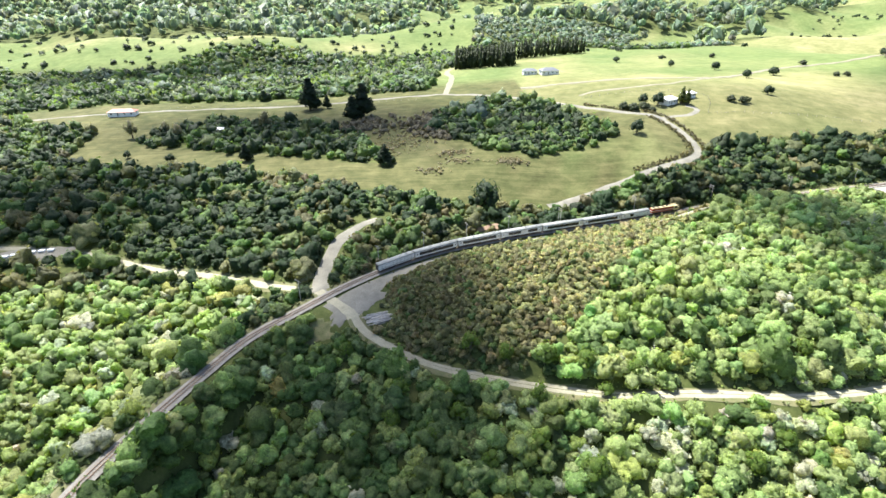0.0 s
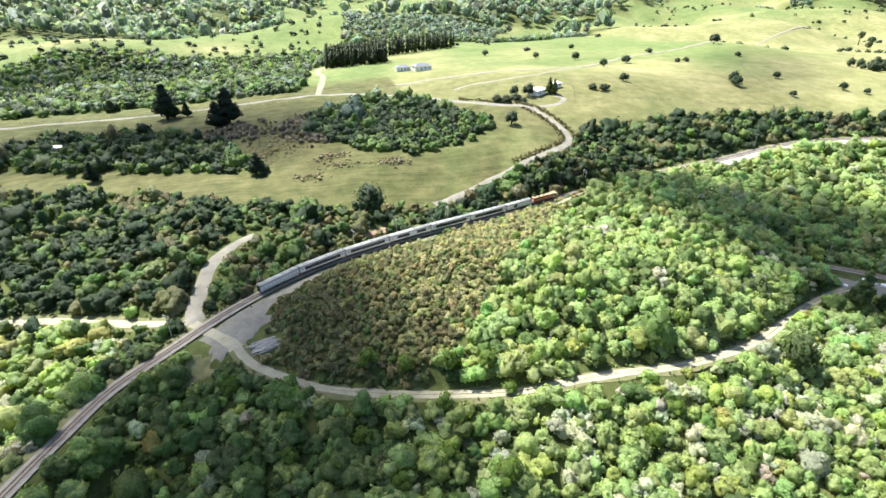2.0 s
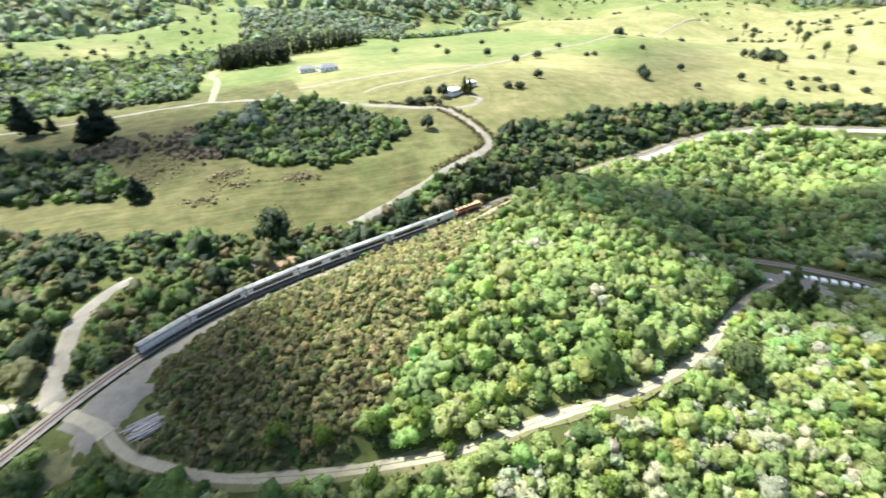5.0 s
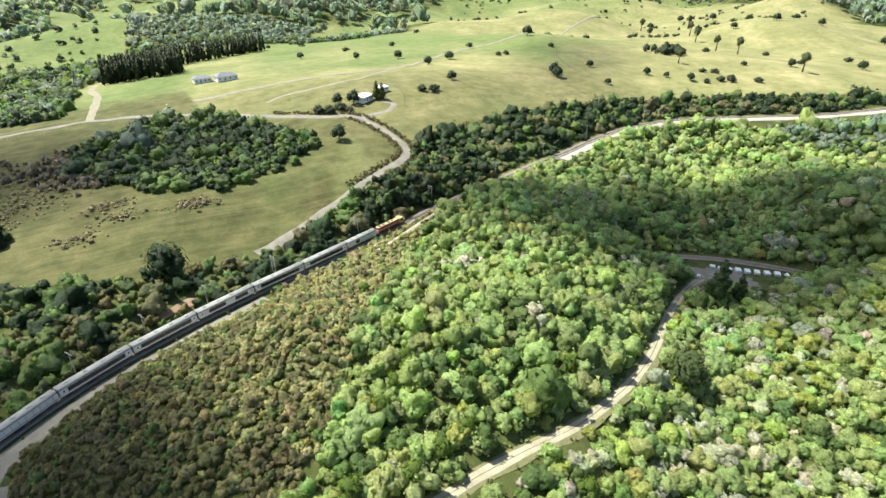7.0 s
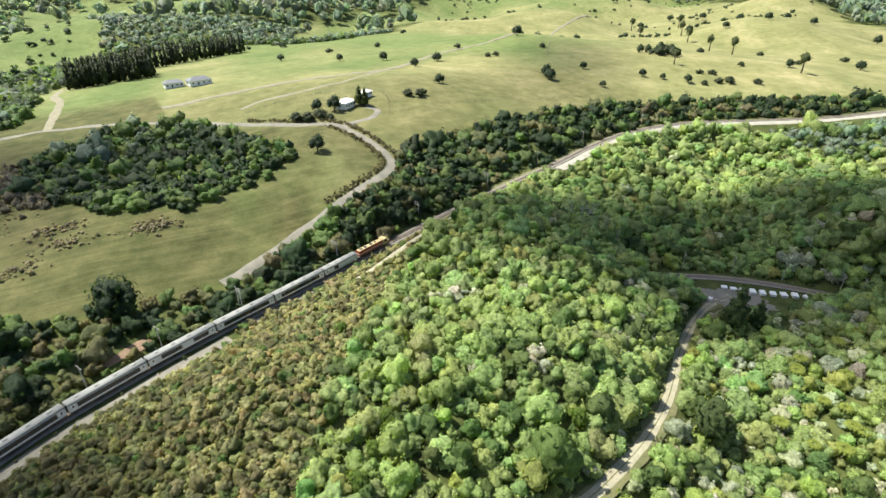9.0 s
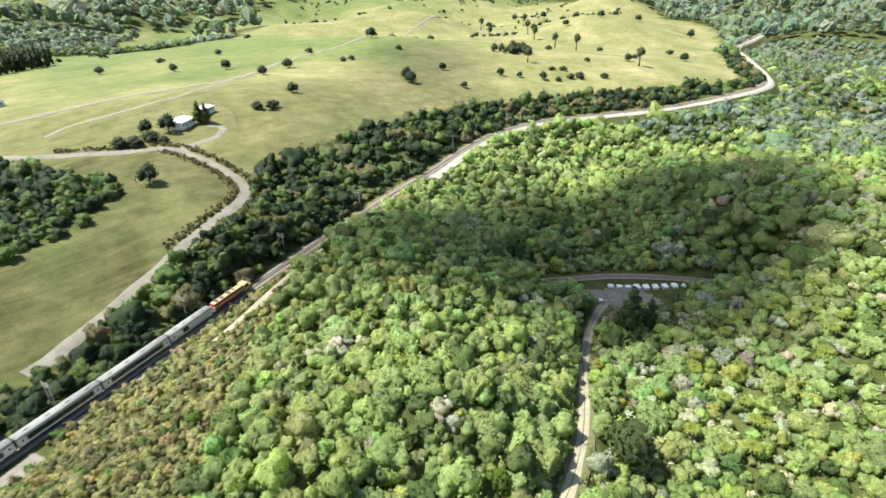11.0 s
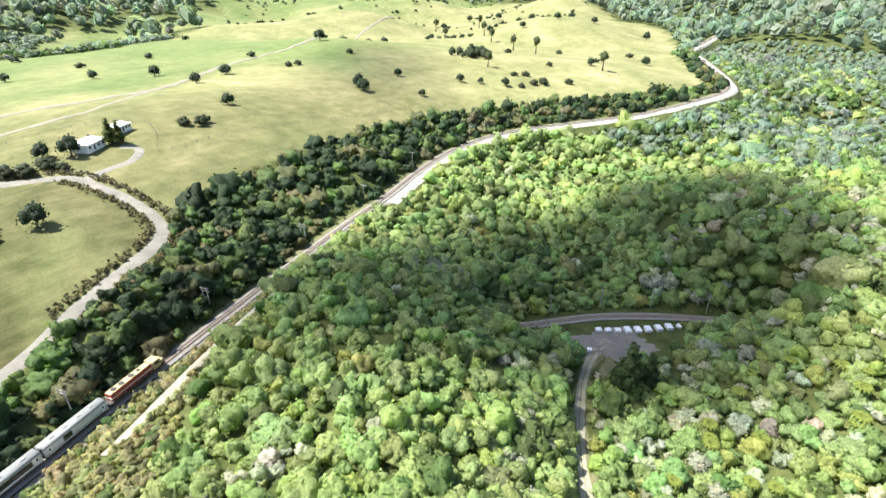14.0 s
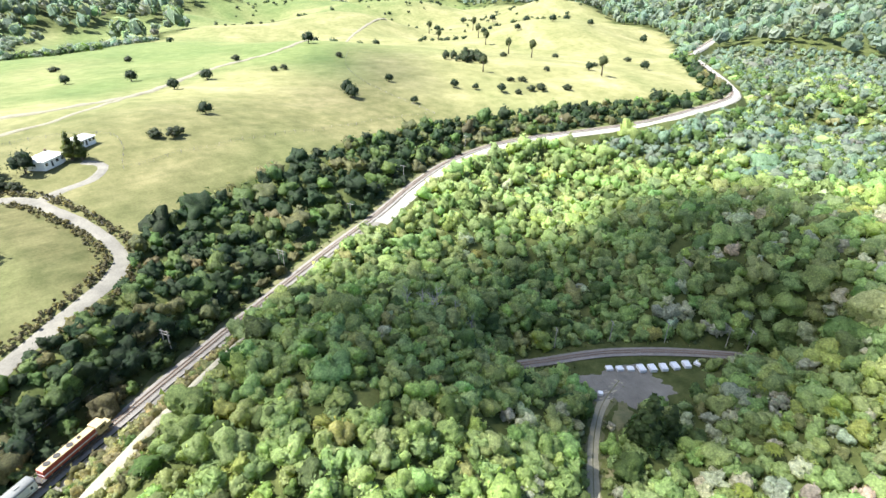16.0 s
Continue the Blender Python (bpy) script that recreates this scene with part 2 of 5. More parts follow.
def step_between(a, b, v):
    t = np.clip((v - a) / (b - a), 0, 1)
    return t * t * (3 - 2 * t)


def inside(x, y, poly):
    hit = np.zeros(np.shape(x), bool)
    for (x0, y0), (x1, y1) in zip(poly, poly[1:] + poly[:1]):
        if y0 != y1:
            hit ^= ((y0 > y) != (y1 > y)) & (x < (x1 - x0) * (y - y0) / (y1 - y0) + x0)
    return hit


RAIL = curve([(-72, -60), (-84, 20), (-84, 50), (-80.5, 74), (-77, 88), (-72.5, 101), (-66.8, 116), (-59.8, 132), (-47.6, 147.5), (-35, 162.5), (-20, 176.5),
              (-3.5, 188), (14, 196.5), (34, 204.5), (52, 210.5), (73, 217.5), (109, 230), (146, 242), (170, 249), (200, 257.5),
              (230, 265), (266, 276), (300, 283.5), (330, 284.5), (358, 280), (385, 269), (452, 235.5), (522, 216), (595, 205), (654, 222), (750, 265), (846, 305), (950, 316), (1100, 330)])
LOWRAIL = curve([(207, 181), (214, 175), (229, 162.5), (242, 147.5), (253, 131), (260, 118)])
LOW_Z = -20.0
TRACK = curve([(-30, 146), (-25, 137), (-16, 129), (-5, 122), (6, 118), (19, 114.5), (33, 112), (44, 110.5), (55, 110.5), (66, 111.5), (80, 112), (96, 112),
               (109, 114), (123, 117.5), (138, 123), (152, 130), (166, 138), (180, 144.5), (194, 150), (207, 153), (220, 153)])
NORTHROAD = curve([(-42, 158), (-45.5, 165), (-45.5, 178), (-43, 194), (-35, 206), (-28, 211)])
WESTROAD = curve([(-47, 163), (-56, 168), (-74, 175), (-99, 185), (-122, 191), (-138, 196), (-152, 200), (-185, 206), (-230, 208)])
FIELDROAD = curve([(-350, 408), (-260, 408), (-212, 414), (-160, 424), (-99, 425), (-19, 423), (20, 413), (60, 388), (97, 354), (112, 341), (131, 328), (136, 313), (139, 301), (140, 291), (139, 280), (133, 272),
                   (124, 266), (86, 248), (68, 240), (50, 232)])
SIDEROAD = curve([(2, 419), (5, 450), (8, 494), (4, 530), (8, 570), (30, 640)])
FARMROAD = curve([(60, 420), (90, 424), (122, 426), (155, 428), (176, 426), (205, 436), (228, 449), (288, 502), (334, 526), (390, 544), (450, 575), (560, 660), (651, 730), (760, 800), (867, 850)])
FARMPATH = curve([(97, 385), (113, 391), (135, 393), (166, 400), (195, 421), (226, 447)])
DRIVE = curve([(134, 324), (144, 328.5), (154, 331), (160, 336), (161, 341), (157, 346)])


def land(x, y):
    """Height of the ground, in metres over the upper railway line."""
    shape = np.shape(x)
    x, y = np.ravel(np.asarray(x, float)), np.ravel(np.asarray(y, float))
    z = np.full(x.shape, -4.0)
    for a, b, h, r in RISES + HOLLOWS:
        z += h * np.exp(-((x - a) ** 2 + (y - b) ** 2) / (2 * r * r))
    far = np.hypot(x - 150, y - 200)
    roll = np.zeros(x.shape)
    for k, (ax, ay, ph, am) in enumerate(((0.011, 0.006, 0.4, 9), (-0.007, 0.012, 1.9, 9), (0.019, -0.012, 3.1, 5), (0.004, 0.021, 5.2, 6), (0.027, 0.018, 0.9, 3))):
        roll += am * np.sin(ax * x + ay * y + ph)
    z += step_between(450, 900, far) * roll + step_between(1000, 3200, far) * (60 + 1.8 * roll)
    z += 0.35 * np.sin(x * 0.21 + 1.3 * np.sin(y * 0.13)) * np.sin(y * 0.19 + 0.8)
    d, _ = away(x, y, RAIL)
    z += (-0.55 - z) * (1 - step_between(4.0, 17.0, d))
    d, _ = away(x, y, LOWRAIL)
    z += (LOW_Z - 0.5 - z) * (1 - step_between(4.0, 24.0, d))
    d = np.hypot((x - 222) / 1.0, (y - 149) / 1.0)
    z += (LOW_Z - 0.5 - z) * (1 - step_between(10.0, 20.0, d))
    d = np.hypot(x + 30, y - 156)
    z += (-0.7 - z) * (1 - step_between(9.0, 17.0, d))
    d, k = away(x, y, TRACK)
    z += (TRACK_Z[k] - z) * (1 - step_between(2.4, 6.5, d))
    return z.reshape(shape)


TRACK_Z = np.zeros(len(TRACK))
TRACK_Z = land(TRACK[:, 0], TRACK[:, 1]) * 0 + np.interp(np.arange(len(TRACK)), [0, 8, 30, 50, 60, 72, 84, 96, 110, len(TRACK) - 1], [-0.7, -1.2, -2.5, -4.0, -5.0, -7.0, -10.5, -14.5, -19.0, -20.5])


def ground_z(x, y):
    return float(land(np.array([x]), np.array([y]))[0])


WOOD_EDGE = [(-1200, 430), (-354, 425), (-297, 384), (-236, 357), (-228, 304), (-191, 290), (-151, 281), (-112, 277), (-64, 252), (-23, 236), (15, 229), (40, 232), (79, 245),
             (115, 260), (134, 272), (146, 286), (176, 301), (208, 309), (264, 318), (330, 322), (360, 314), (441, 284), (504, 252), (590, 222), (640, 240), (690, 262), (740, 285), (850, 330), (950, 350), (1250, 470), (1500, 800), (3000, 1500)]
GROVE_EAST = [(-10, 316), (-3, 366), (28, 392), (66, 393), (81, 355), (95, 323), (101, 296), (56, 274), (24, 283), (12, 303)]
GROVE_WEST = [(-197, 333), (-183, 366), (-154, 385), (-97, 368), (-50, 323), (-25, 268), (-57, 279), (-120, 301), (-170, 321)]
BAND = [(-1200, 442), (-214, 446), (-130, 458), (-60, 450), (-12, 440), (-6, 500), (-8, 560), (20, 640), (60, 700), (40, 810), (-155, 790), (-291, 770), (-362, 662), (-560, 712), (-1200, 760)]
COPSE_FAR = [(230, 790), (283, 770), (420, 860), (600, 1020), (590, 1060), (400, 930)]
PADDOCK = [(-1100, 860), (-560, 712), (-362, 662), (-291, 770), (-155, 790), (40, 810), (60, 1010), (-100, 1090), (-301, 1080), (-700, 1060)]
PASTURE = [(-12, 440), (-6, 500), (20, 640), (60, 700), (180, 780), (283, 770), (420, 850), (600, 1010), (700, 1150), (1000, 1500), (1600, 1250), (1500, 800), (1250, 470), (950, 350), (690, 262), (504, 252), (330, 322), (146, 286), (0, 300), (-200, 330), (-350, 430)]
BROWN_EDGE = [(-60, 100), (25, 118), (45, 136), (62, 160), (86, 188), (118, 214), (142, 226), (150, 245), (0, 240), (-60, 170)]


def waves(x, y, s, seed):
    r = np.random.RandomState(seed)
    v = np.zeros(np.shape(x))
    for i in range(7):
        a, k = r.uniform(0, 6.28), (0.5 + 0.45 * i) / s
        v = v + np.sin((np.cos(a) * x + np.sin(a) * y) * k * 6.28 + r.uniform(0, 6.28)) / (1 + 0.35 * i)
    return v / 2.6


def wooded(x, y):
    """Where trees stand close: True under woodland."""
    edge = np.interp(x, [p[0] for p in WOOD_EDGE], [p[1] for p in WOOD_EDGE])
    w = y < edge + 3 * waves(x, y, 25, 5)
    for poly in (GROVE_EAST, GROVE_WEST, BAND, COPSE_FAR):
        w |= inside(x + 3 * waves(x, y, 22, 6), y + 3 * waves(x, y, 22, 7), poly)
    far = np.hypot(x - 150, y - 200)
    wild = (far > 640) & ~inside(x, y, PASTURE) & ~inside(x, y, PADDOCK) & (waves(x, y, 420, 8) > np.where((x < -60) & (y > 1060), -1.2, np.where((x > 560) & (y < 1.05 * x - 250), -0.9, 0.22)))
    return w | wild


# ---- broken cumulus over the country, high above the flight: unseen, added to shade the ground ----
def cloud_material():
    m, nt, b = nodes_of("cloud")
    b.inputs["Base Color"].default_value = (0.9, 0.9, 0.9, 1)
    b.inputs["Roughness"].default_value = 1.0
    tr = nt.nodes.new("ShaderNodeBsdfTransparent")
    ms = nt.nodes.new("ShaderNodeMixShader")
    at = nt.nodes.new("ShaderNodeAttribute")
    at.attribute_name = "tint"
    thin = ramp(nt, at.outputs["Fac"], [(0.62, (0.16, 0.16, 0.16)), (1.0, (1.0, 1.0, 1.0))])
    nt.links.new(thin, ms.inputs[0])
    nt.links.new(b.outputs[0], ms.inputs[1])
    nt.links.new(tr.outputs[0], ms.inputs[2])
    nt.links.new(ms.outputs[0], nt.nodes["Material Output"].inputs["Surface"])
    return m


CLOUD = cloud_material()


def cumulus(x, y, puffs, thin, seed):
    """An unseen fair-weather cloud added for its shadow, grown from a few puffs (dx, dy, rx, ry, turn): flat base and
    billowing top.
    """
    rs = np.random.RandomState(seed)
    na, nr = 120, 14
    a = np.linspace(0, 2 * math.pi, na, endpoint=False)
    reach = np.full(na, 12.0)
    for dx, dy, rx, ry, turn in puffs:
        c, s = math.cos(turn), math.sin(turn)
        ox, oy = (-dx * c - dy * s) / rx, (dx * s - dy * c) / ry
        vx, vy = (np.cos(a) * c + np.sin(a) * s) / rx, (-np.cos(a) * s + np.sin(a) * c) / ry
        qa, qb, qc = vx**2 + vy**2, ox * vx + oy * vy, ox * ox + oy * oy - 1
        disc = qb**2 - qa * qc
        reach = np.maximum(reach, np.where(disc > 0, (-qb + np.sqrt(np.maximum(disc, 0))) / qa, 0))
    reach = (np.roll(reach, 1) + reach + np.roll(reach, -1)) / 3
    reach *= 1 + sum(0.05 / k ** 0.6 * np.sin((2 * k + 1) * a + rs.uniform(0, 6.28)) for k in range(1, 9))
    f = np.linspace(0.0, 1.0, nr)[:, None]
    px, py = x + f * reach * np.cos(a), y + f * reach * np.sin(a)
    puff = 1 + 0.35 * np.sin(px * 0.09 + 1.7 * np.sin(py * 0.07)) * np.sin(py * 0.10 + 0.4)
    top = CLOUD_BASE + 0.5 * reach.min() * np.sqrt(1 - f**2) * puff
    low = np.full(px.shape, CLOUD_BASE) - 3 * (1 - f**2)
    V = np.concatenate([np.stack([px, py, top], -1).reshape(-1, 3), np.stack([px, py, low], -1).reshape(-1, 3)])
    i = np.arange(na * nr).reshape(nr, na)
    j = np.roll(i, -1, axis=1)
    q = np.stack([i[:-1], i[1:], j[1:], j[:-1]], -1).reshape(-1, 4)
    F = np.concatenate([q, q[:, ::-1] + na * nr])
    tagged(new("cumulus_cloud", mesh_arrays("cumulus_cloud", V, F, CLOUD, np.tile(np.repeat(thin + (1 - thin) * f, na)[:, None], (2, 3)), smooth=True)), "small white flat-based cumulus cloud, out of view, added to shade the ground", "cloud", "fair-weather clouds", "structure")


CLOUD_BASE = 1200.0
drift = SUN_FROM * (CLOUD_BASE / SUN_FROM.z)
# the ground that each cloud shades: middle, and the puffs round it
for n, (x, y, thin, puffs) in enumerate((
    (-18, 128, 0.42, [(6, -18, 48, 62, 0.0), (6, 32, 44, 50, 0.2), (-34, -20, 56, 52, 0.0)]),
    (245, 165, 0.10, [(-78, 42, 74, 50, -0.35), (0, 0, 98, 76, -0.5), (72, -10, 72, 60, 0.6), (6, -44, 74, 40, -0.3)]),
    (-80, 355, 0.62, [(0, 0, 170, 78, -0.15), (80, -10, 80, 55, 0.0), (-90, 20, 90, 60, 0.0)]),
    (405, 425, 0.80, [(0, 0, 135, 66, 0.75), (30, 40, 90, 60, 0.2)]),
    (-200, 242, 0.60, [(0, 0, 90, 66, 0.1)]),
    (-380, 640, 0.68, [(0, 0, 190, 90, 0.1), (130, 30, 140, 70, 0.2)]),
    (732, 1000, 0.70, [(0, 0, 160, 60, 0.3)]),
    (-620, 1300, 0.50, [(0, 0, 220, 90, 0.4)]),
    (150, 1150, 0.60, [(0, 0, 200, 60, 0.1)]),
)):
    cumulus(x + drift.x, y + drift.y, puffs, thin, n + 1)


# ---- ground: one sheet to the horizon ----
def spread(a, b, step, lo, hi, grow=1.16):
    v = list(np.arange(a, b + 0.1, step))
    s, q = step, v[-1]
    while q < hi:
        s *= grow
        q += s
        v.append(q)
    s, q, w = step, a, []
    while q > lo:
        s *= grow
        q -= s
        w.append(q)
    return np.array(w[::-1] + v)


gx, gy = spread(-250, 470, 3.0, -4600, 4600, 1.10), spread(30, 440, 2.8, -3000, 4700, 1.07)
GX, GY = np.meshgrid(gx, gy)
GZ = land(GX, GY)
nxg, nyg = len(gx), len(gy)
idx = np.arange(nxg * nyg).reshape(nyg, nxg)
quads = np.stack([idx[:-1, :-1], idx[:-1, 1:], idx[1:, 1:], idx[1:, :-1]], -1).reshape(-1, 4)
gme = mesh_arrays("ground", np.stack([GX, GY, GZ], -1).reshape(-1, 3), quads, GROUND, smooth=True)
MEADOW = [(-230, 300), (-112, 270), (-64, 248), (15, 222), (79, 240), (134, 268), (141, 297), (130, 327), (97, 349), (40, 385), (0, 410), (-100, 425), (-230, 425), (-300, 400)]
fx, fy = GX.ravel(), GY.ravel()
cover = np.zeros((len(fx), 4), np.float32)
cover[:, 0] = wooded(fx, fy)
cover[:, 1] = inside(fx, fy, MEADOW) * (0.75 + 0.25 * waves(fx, fy, 40, 11)).clip(0, 1)
cover[:, 1] = np.maximum(cover[:, 1], np.where(fx < 60, 0.85, 0.5) * (1 - step_between(320, 400, fx)) * (1 - step_between(np.where(fx < 60, 440, 380), np.where(fx < 60, 480, 450), fy)))
cover[:, 2] = (0.35 + 0.8 * waves(fx, fy, 260, 12) + 0.6 * step_between(430, 560, fy)).clip(0, 1) * (1 - 0.85 * step_between(380, 620, fx) * (1 - step_between(900, 1200, fy)))
cover[:, 3] = 1
gat = gme.attributes.new("cover", "FLOAT_COLOR", "POINT")
gat.data.foreach_set("color", cover.ravel())
ground = tagged(new("ground", gme), "rolling ground of pasture, hay stubble and forest litter", "ground", kind="structure")


# ---- roads and railway beds ----
def ribbon(name, line, half, mat, lift, label, category, ragged=0.3, z=None, seed=1, cols=7, crown=0.0):
    """A strip that lies along a line on the ground."""
    t = np.gradient(line, axis=0)
    t /= np.linalg.norm(t, axis=1)[:, None] + 1e-9
    n = np.stack([-t[:, 1], t[:, 0]], 1)
    rs = np.random.RandomState(seed)
    w = half + ragged * np.convolve(rs.normal(0, 1.0, len(line) + 8), np.ones(5) / 5, "valid")[: len(line)][:, None] if ragged else np.full((len(line), 1), half)
    s = np.linspace(-1, 1, cols)
    px = line[:, 0:1] + n[:, 0:1] * w * s
    py = line[:, 1:2] + n[:, 1:2] * w * s
    pz = (land(px, py) if z is None else np.full(px.shape, z)) + lift + crown * (1 - s**2)
    if z is None:
        pz[:, 0] -= lift * 0.9
        pz[:, -1] -= lift * 0.9
    i = np.arange(len(line) * cols).reshape(len(line), cols)
    q = np.stack([i[:-1, :-1], i[:-1, 1:], i[1:, 1:], i[1:, :-1]], -1).reshape(-1, 4)[:, ::-1]
    me = mesh_arrays(name, np.stack([px, py, pz], -1).reshape(-1, 3), q, mat, smooth=True)
    return tagged(new(name, me), label, category, kind="structure")


def blob(name, cx, cy, rx, ry, turn, mat, lift, label, seed):
    """An uneven patch of bare ground."""
    rs = np.random.RandomState(seed)
    na, nr = 110, 9
    a = np.linspace(0, 2 * math.pi, na, endpoint=False)
    rr = 1 + 0.16 * np.sin(3 * a + rs.uniform(0, 6)) + 0.10 * np.sin(5 * a + rs.uniform(0, 6)) + 0.06 * np.sin(9 * a + rs.uniform(0, 6)) + 0.045 * np.sin(17 * a + rs.uniform(0, 6)) + 0.02 * rs.normal(size=na)
    f = np.linspace(0.02, 1, nr)[:, None]
    u, v = f * rr * rx * np.cos(a), f * rr * ry * np.sin(a)
    c, s = math.cos(turn), math.sin(turn)
    px, py = cx + c * u - s * v, cy + s * u + c * v
    pz = land(px, py) + lift
    pz[-1] -= lift * 1.3
    i = np.arange(na * nr).reshape(nr, na)
    j = np.roll(i, -1, axis=1)
    q = np.stack([i[:-1], i[1:], j[1:], j[:-1]], -1).reshape(-1, 4)
    me = mesh_arrays(name, np.stack([px, py, pz], -1).reshape(-1, 3), q, mat, smooth=True)
    return tagged(new(name, me), label, "ground", kind="structure")


near_end = int(np.argmin(np.hypot(RAIL[:, 0] - 60, RAIL[:, 1] - 213)))
pad_a = int(np.argmin(np.hypot(RAIL[:, 0] + 44, RAIL[:, 1] - 152)))
pad_b = int(np.argmin(np.hypot(RAIL[:, 0] - 45, RAIL[:, 1] - 208)))


def offset(line, d):
    t = np.gradient(line, axis=0)
    t /= np.linalg.norm(t, axis=1)[:, None]
    return line + np.stack([t[:, 1], -t[:, 0]], 1) * d


ribbon("railway_bed", RAIL, 2.1, BALLAST, 0.05, "grey stone ballast bed of the single railway line", "railway bed", 0.1, z=-0.22, crown=0.10, seed=3)
ribbon("railway_bed_low", LOWRAIL, 2.1, BALLAST, 0.05, "grey stone ballast bed of the lower railway loop", "railway bed", 0.1, z=LOW_Z - 0.22, crown=0.10, seed=4)
far_a = int(np.argmin(np.hypot(RAIL[:, 0] - 226, RAIL[:, 1] - 264)))
ribbon("service_road", offset(RAIL[far_a:], 5.0), 2.9, PALEGRAVEL, 0.16, "pale gravel service road along the railway", "road", 0.4, seed=5)
ribbon("gravel_strip", offset(RAIL[pad_a:pad_b], 6.4), 3.4, GRAVEL, 0.14, "grey gravel strip beside the railway line", "road", 0.7, seed=6)
ribbon("verge_strip", offset(RAIL[near_end - 6 : far_a + 12], 3.6), 1.6, GRAVEL, 0.12, "narrow gravel shoulder of the railway line", "road", 0.4, seed=7)
ribbon("verge_north", offset(RAIL, -3.4), 1.4, VERGE, 0.10, "weedy grass shoulder of the railway line", "verge", 0.4, seed=8)
blob("gravel_pad", -30, 152, 11.5, 6.8, 0.95, GRAVEL, 0.17, "worn pale gravel pad beside the level crossing", 3)
blob("crossing_pad", -46, 163.5, 6.5, 4.5, 0.9, GRAVEL, 0.19, "worn gravel where the roads meet at the crossing", 4)
blob("lower_pad", 218, 151, 16, 9, 2.3, GRAVEL, 0.17, "grey gravel pad beside the lower railway loop", 5)
blob("dry_grass_patch", 205, 146, 7, 3.2, 0.3, VERGE, 0.2, "patch of dry brown grass beside the gravel pad", 11)
blob("track_grass_patch", 184, 142.5, 6, 2.4, 0.5, VERGE, 0.2, "dry grass widening beside the forest track", 12)
blob("pad_weeds", -40, 139, 6, 4, 0.8, VERGE, 0.2, "weedy brown edge of the gravel pad", 13)
blob("western_pad", -176, 201, 18, 5.5, 0.1, GRAVEL, 0.2, "grey gravel yard beside the narrow road", 9)
blob("clay_bank", 20, 210, 7.5, 1.7, 0.42, CLAY, 0.35, "bare reddish clay bank cut beside the railway", 6)
ribbon("forest_track_verge", TRACK, 3.1, VERGE, 0.10, "grassy verge of the forest track", "verge", 0.5, seed=9)
ribbon("pad_track", curve([(-44, 160), (-38, 154), (-33, 149), (-29, 144)]), 2.2, DIRT, 0.26, "pale worn wheel track across the gravel pad", "road", 0.6, seed=21)
ribbon("forest_track", TRACK, 1.75, DIRT, 0.16, "pale dirt track winding through the forest", "road", 0.3, seed=10)
ribbon("forest_track_grass", TRACK[18:], 0.33, VERGE, 0.24, "thin strip of grass between the wheel ruts", "verge", 0.2, seed=11, cols=3)
ribbon("north_road", NORTHROAD, 2.7, GRAVEL, 0.16, "pale gravel road bending up from the crossing", "road", 0.5, seed=12)
ribbon("west_road_verge", WESTROAD, 3.0, VERGE, 0.10, "grassy verge of the narrow dirt road", "verge", 0.5, seed=13)
ribbon("west_road", WESTROAD, 1.7, DIRT, 0.16, "narrow pale dirt road between scrub banks", "road", 0.35, seed=14)
ribbon("field_road", FIELDROAD, 2.2, GRAVEL, 0.16, "pale gravel farm road round the hay meadow", "road", 0.4, seed=15)
ribbon("side_road", SIDEROAD, 2.6, SANDY, 0.2, "sandy side road climbing between paddocks", "road", 0.6, seed=16)
ribbon("farm_road", FARMROAD, 2.6, SANDY, 0.5, "sandy farm track over the open pasture", "road", 0.6, seed=17)
ribbon("farm_path", FARMPATH, 1.6, SANDY, 0.3, "faint sandy wheel track over the pasture", "road", 0.5, seed=22)
ribbon("driveway", DRIVE, 1.7, GRAVEL, 0.16, "curved gravel driveway of the white house", "road", 0.2, seed=18)
SCAR = curve([(142, 226), (132, 222), (120, 217), (108, 213), (97, 210), (88, 208)])
ribbon("bare_ridge", SCAR, 1.7, DIRT, 0.3, "bare sandy strip along the scrub ridge", "ground", 0.8, seed=19)


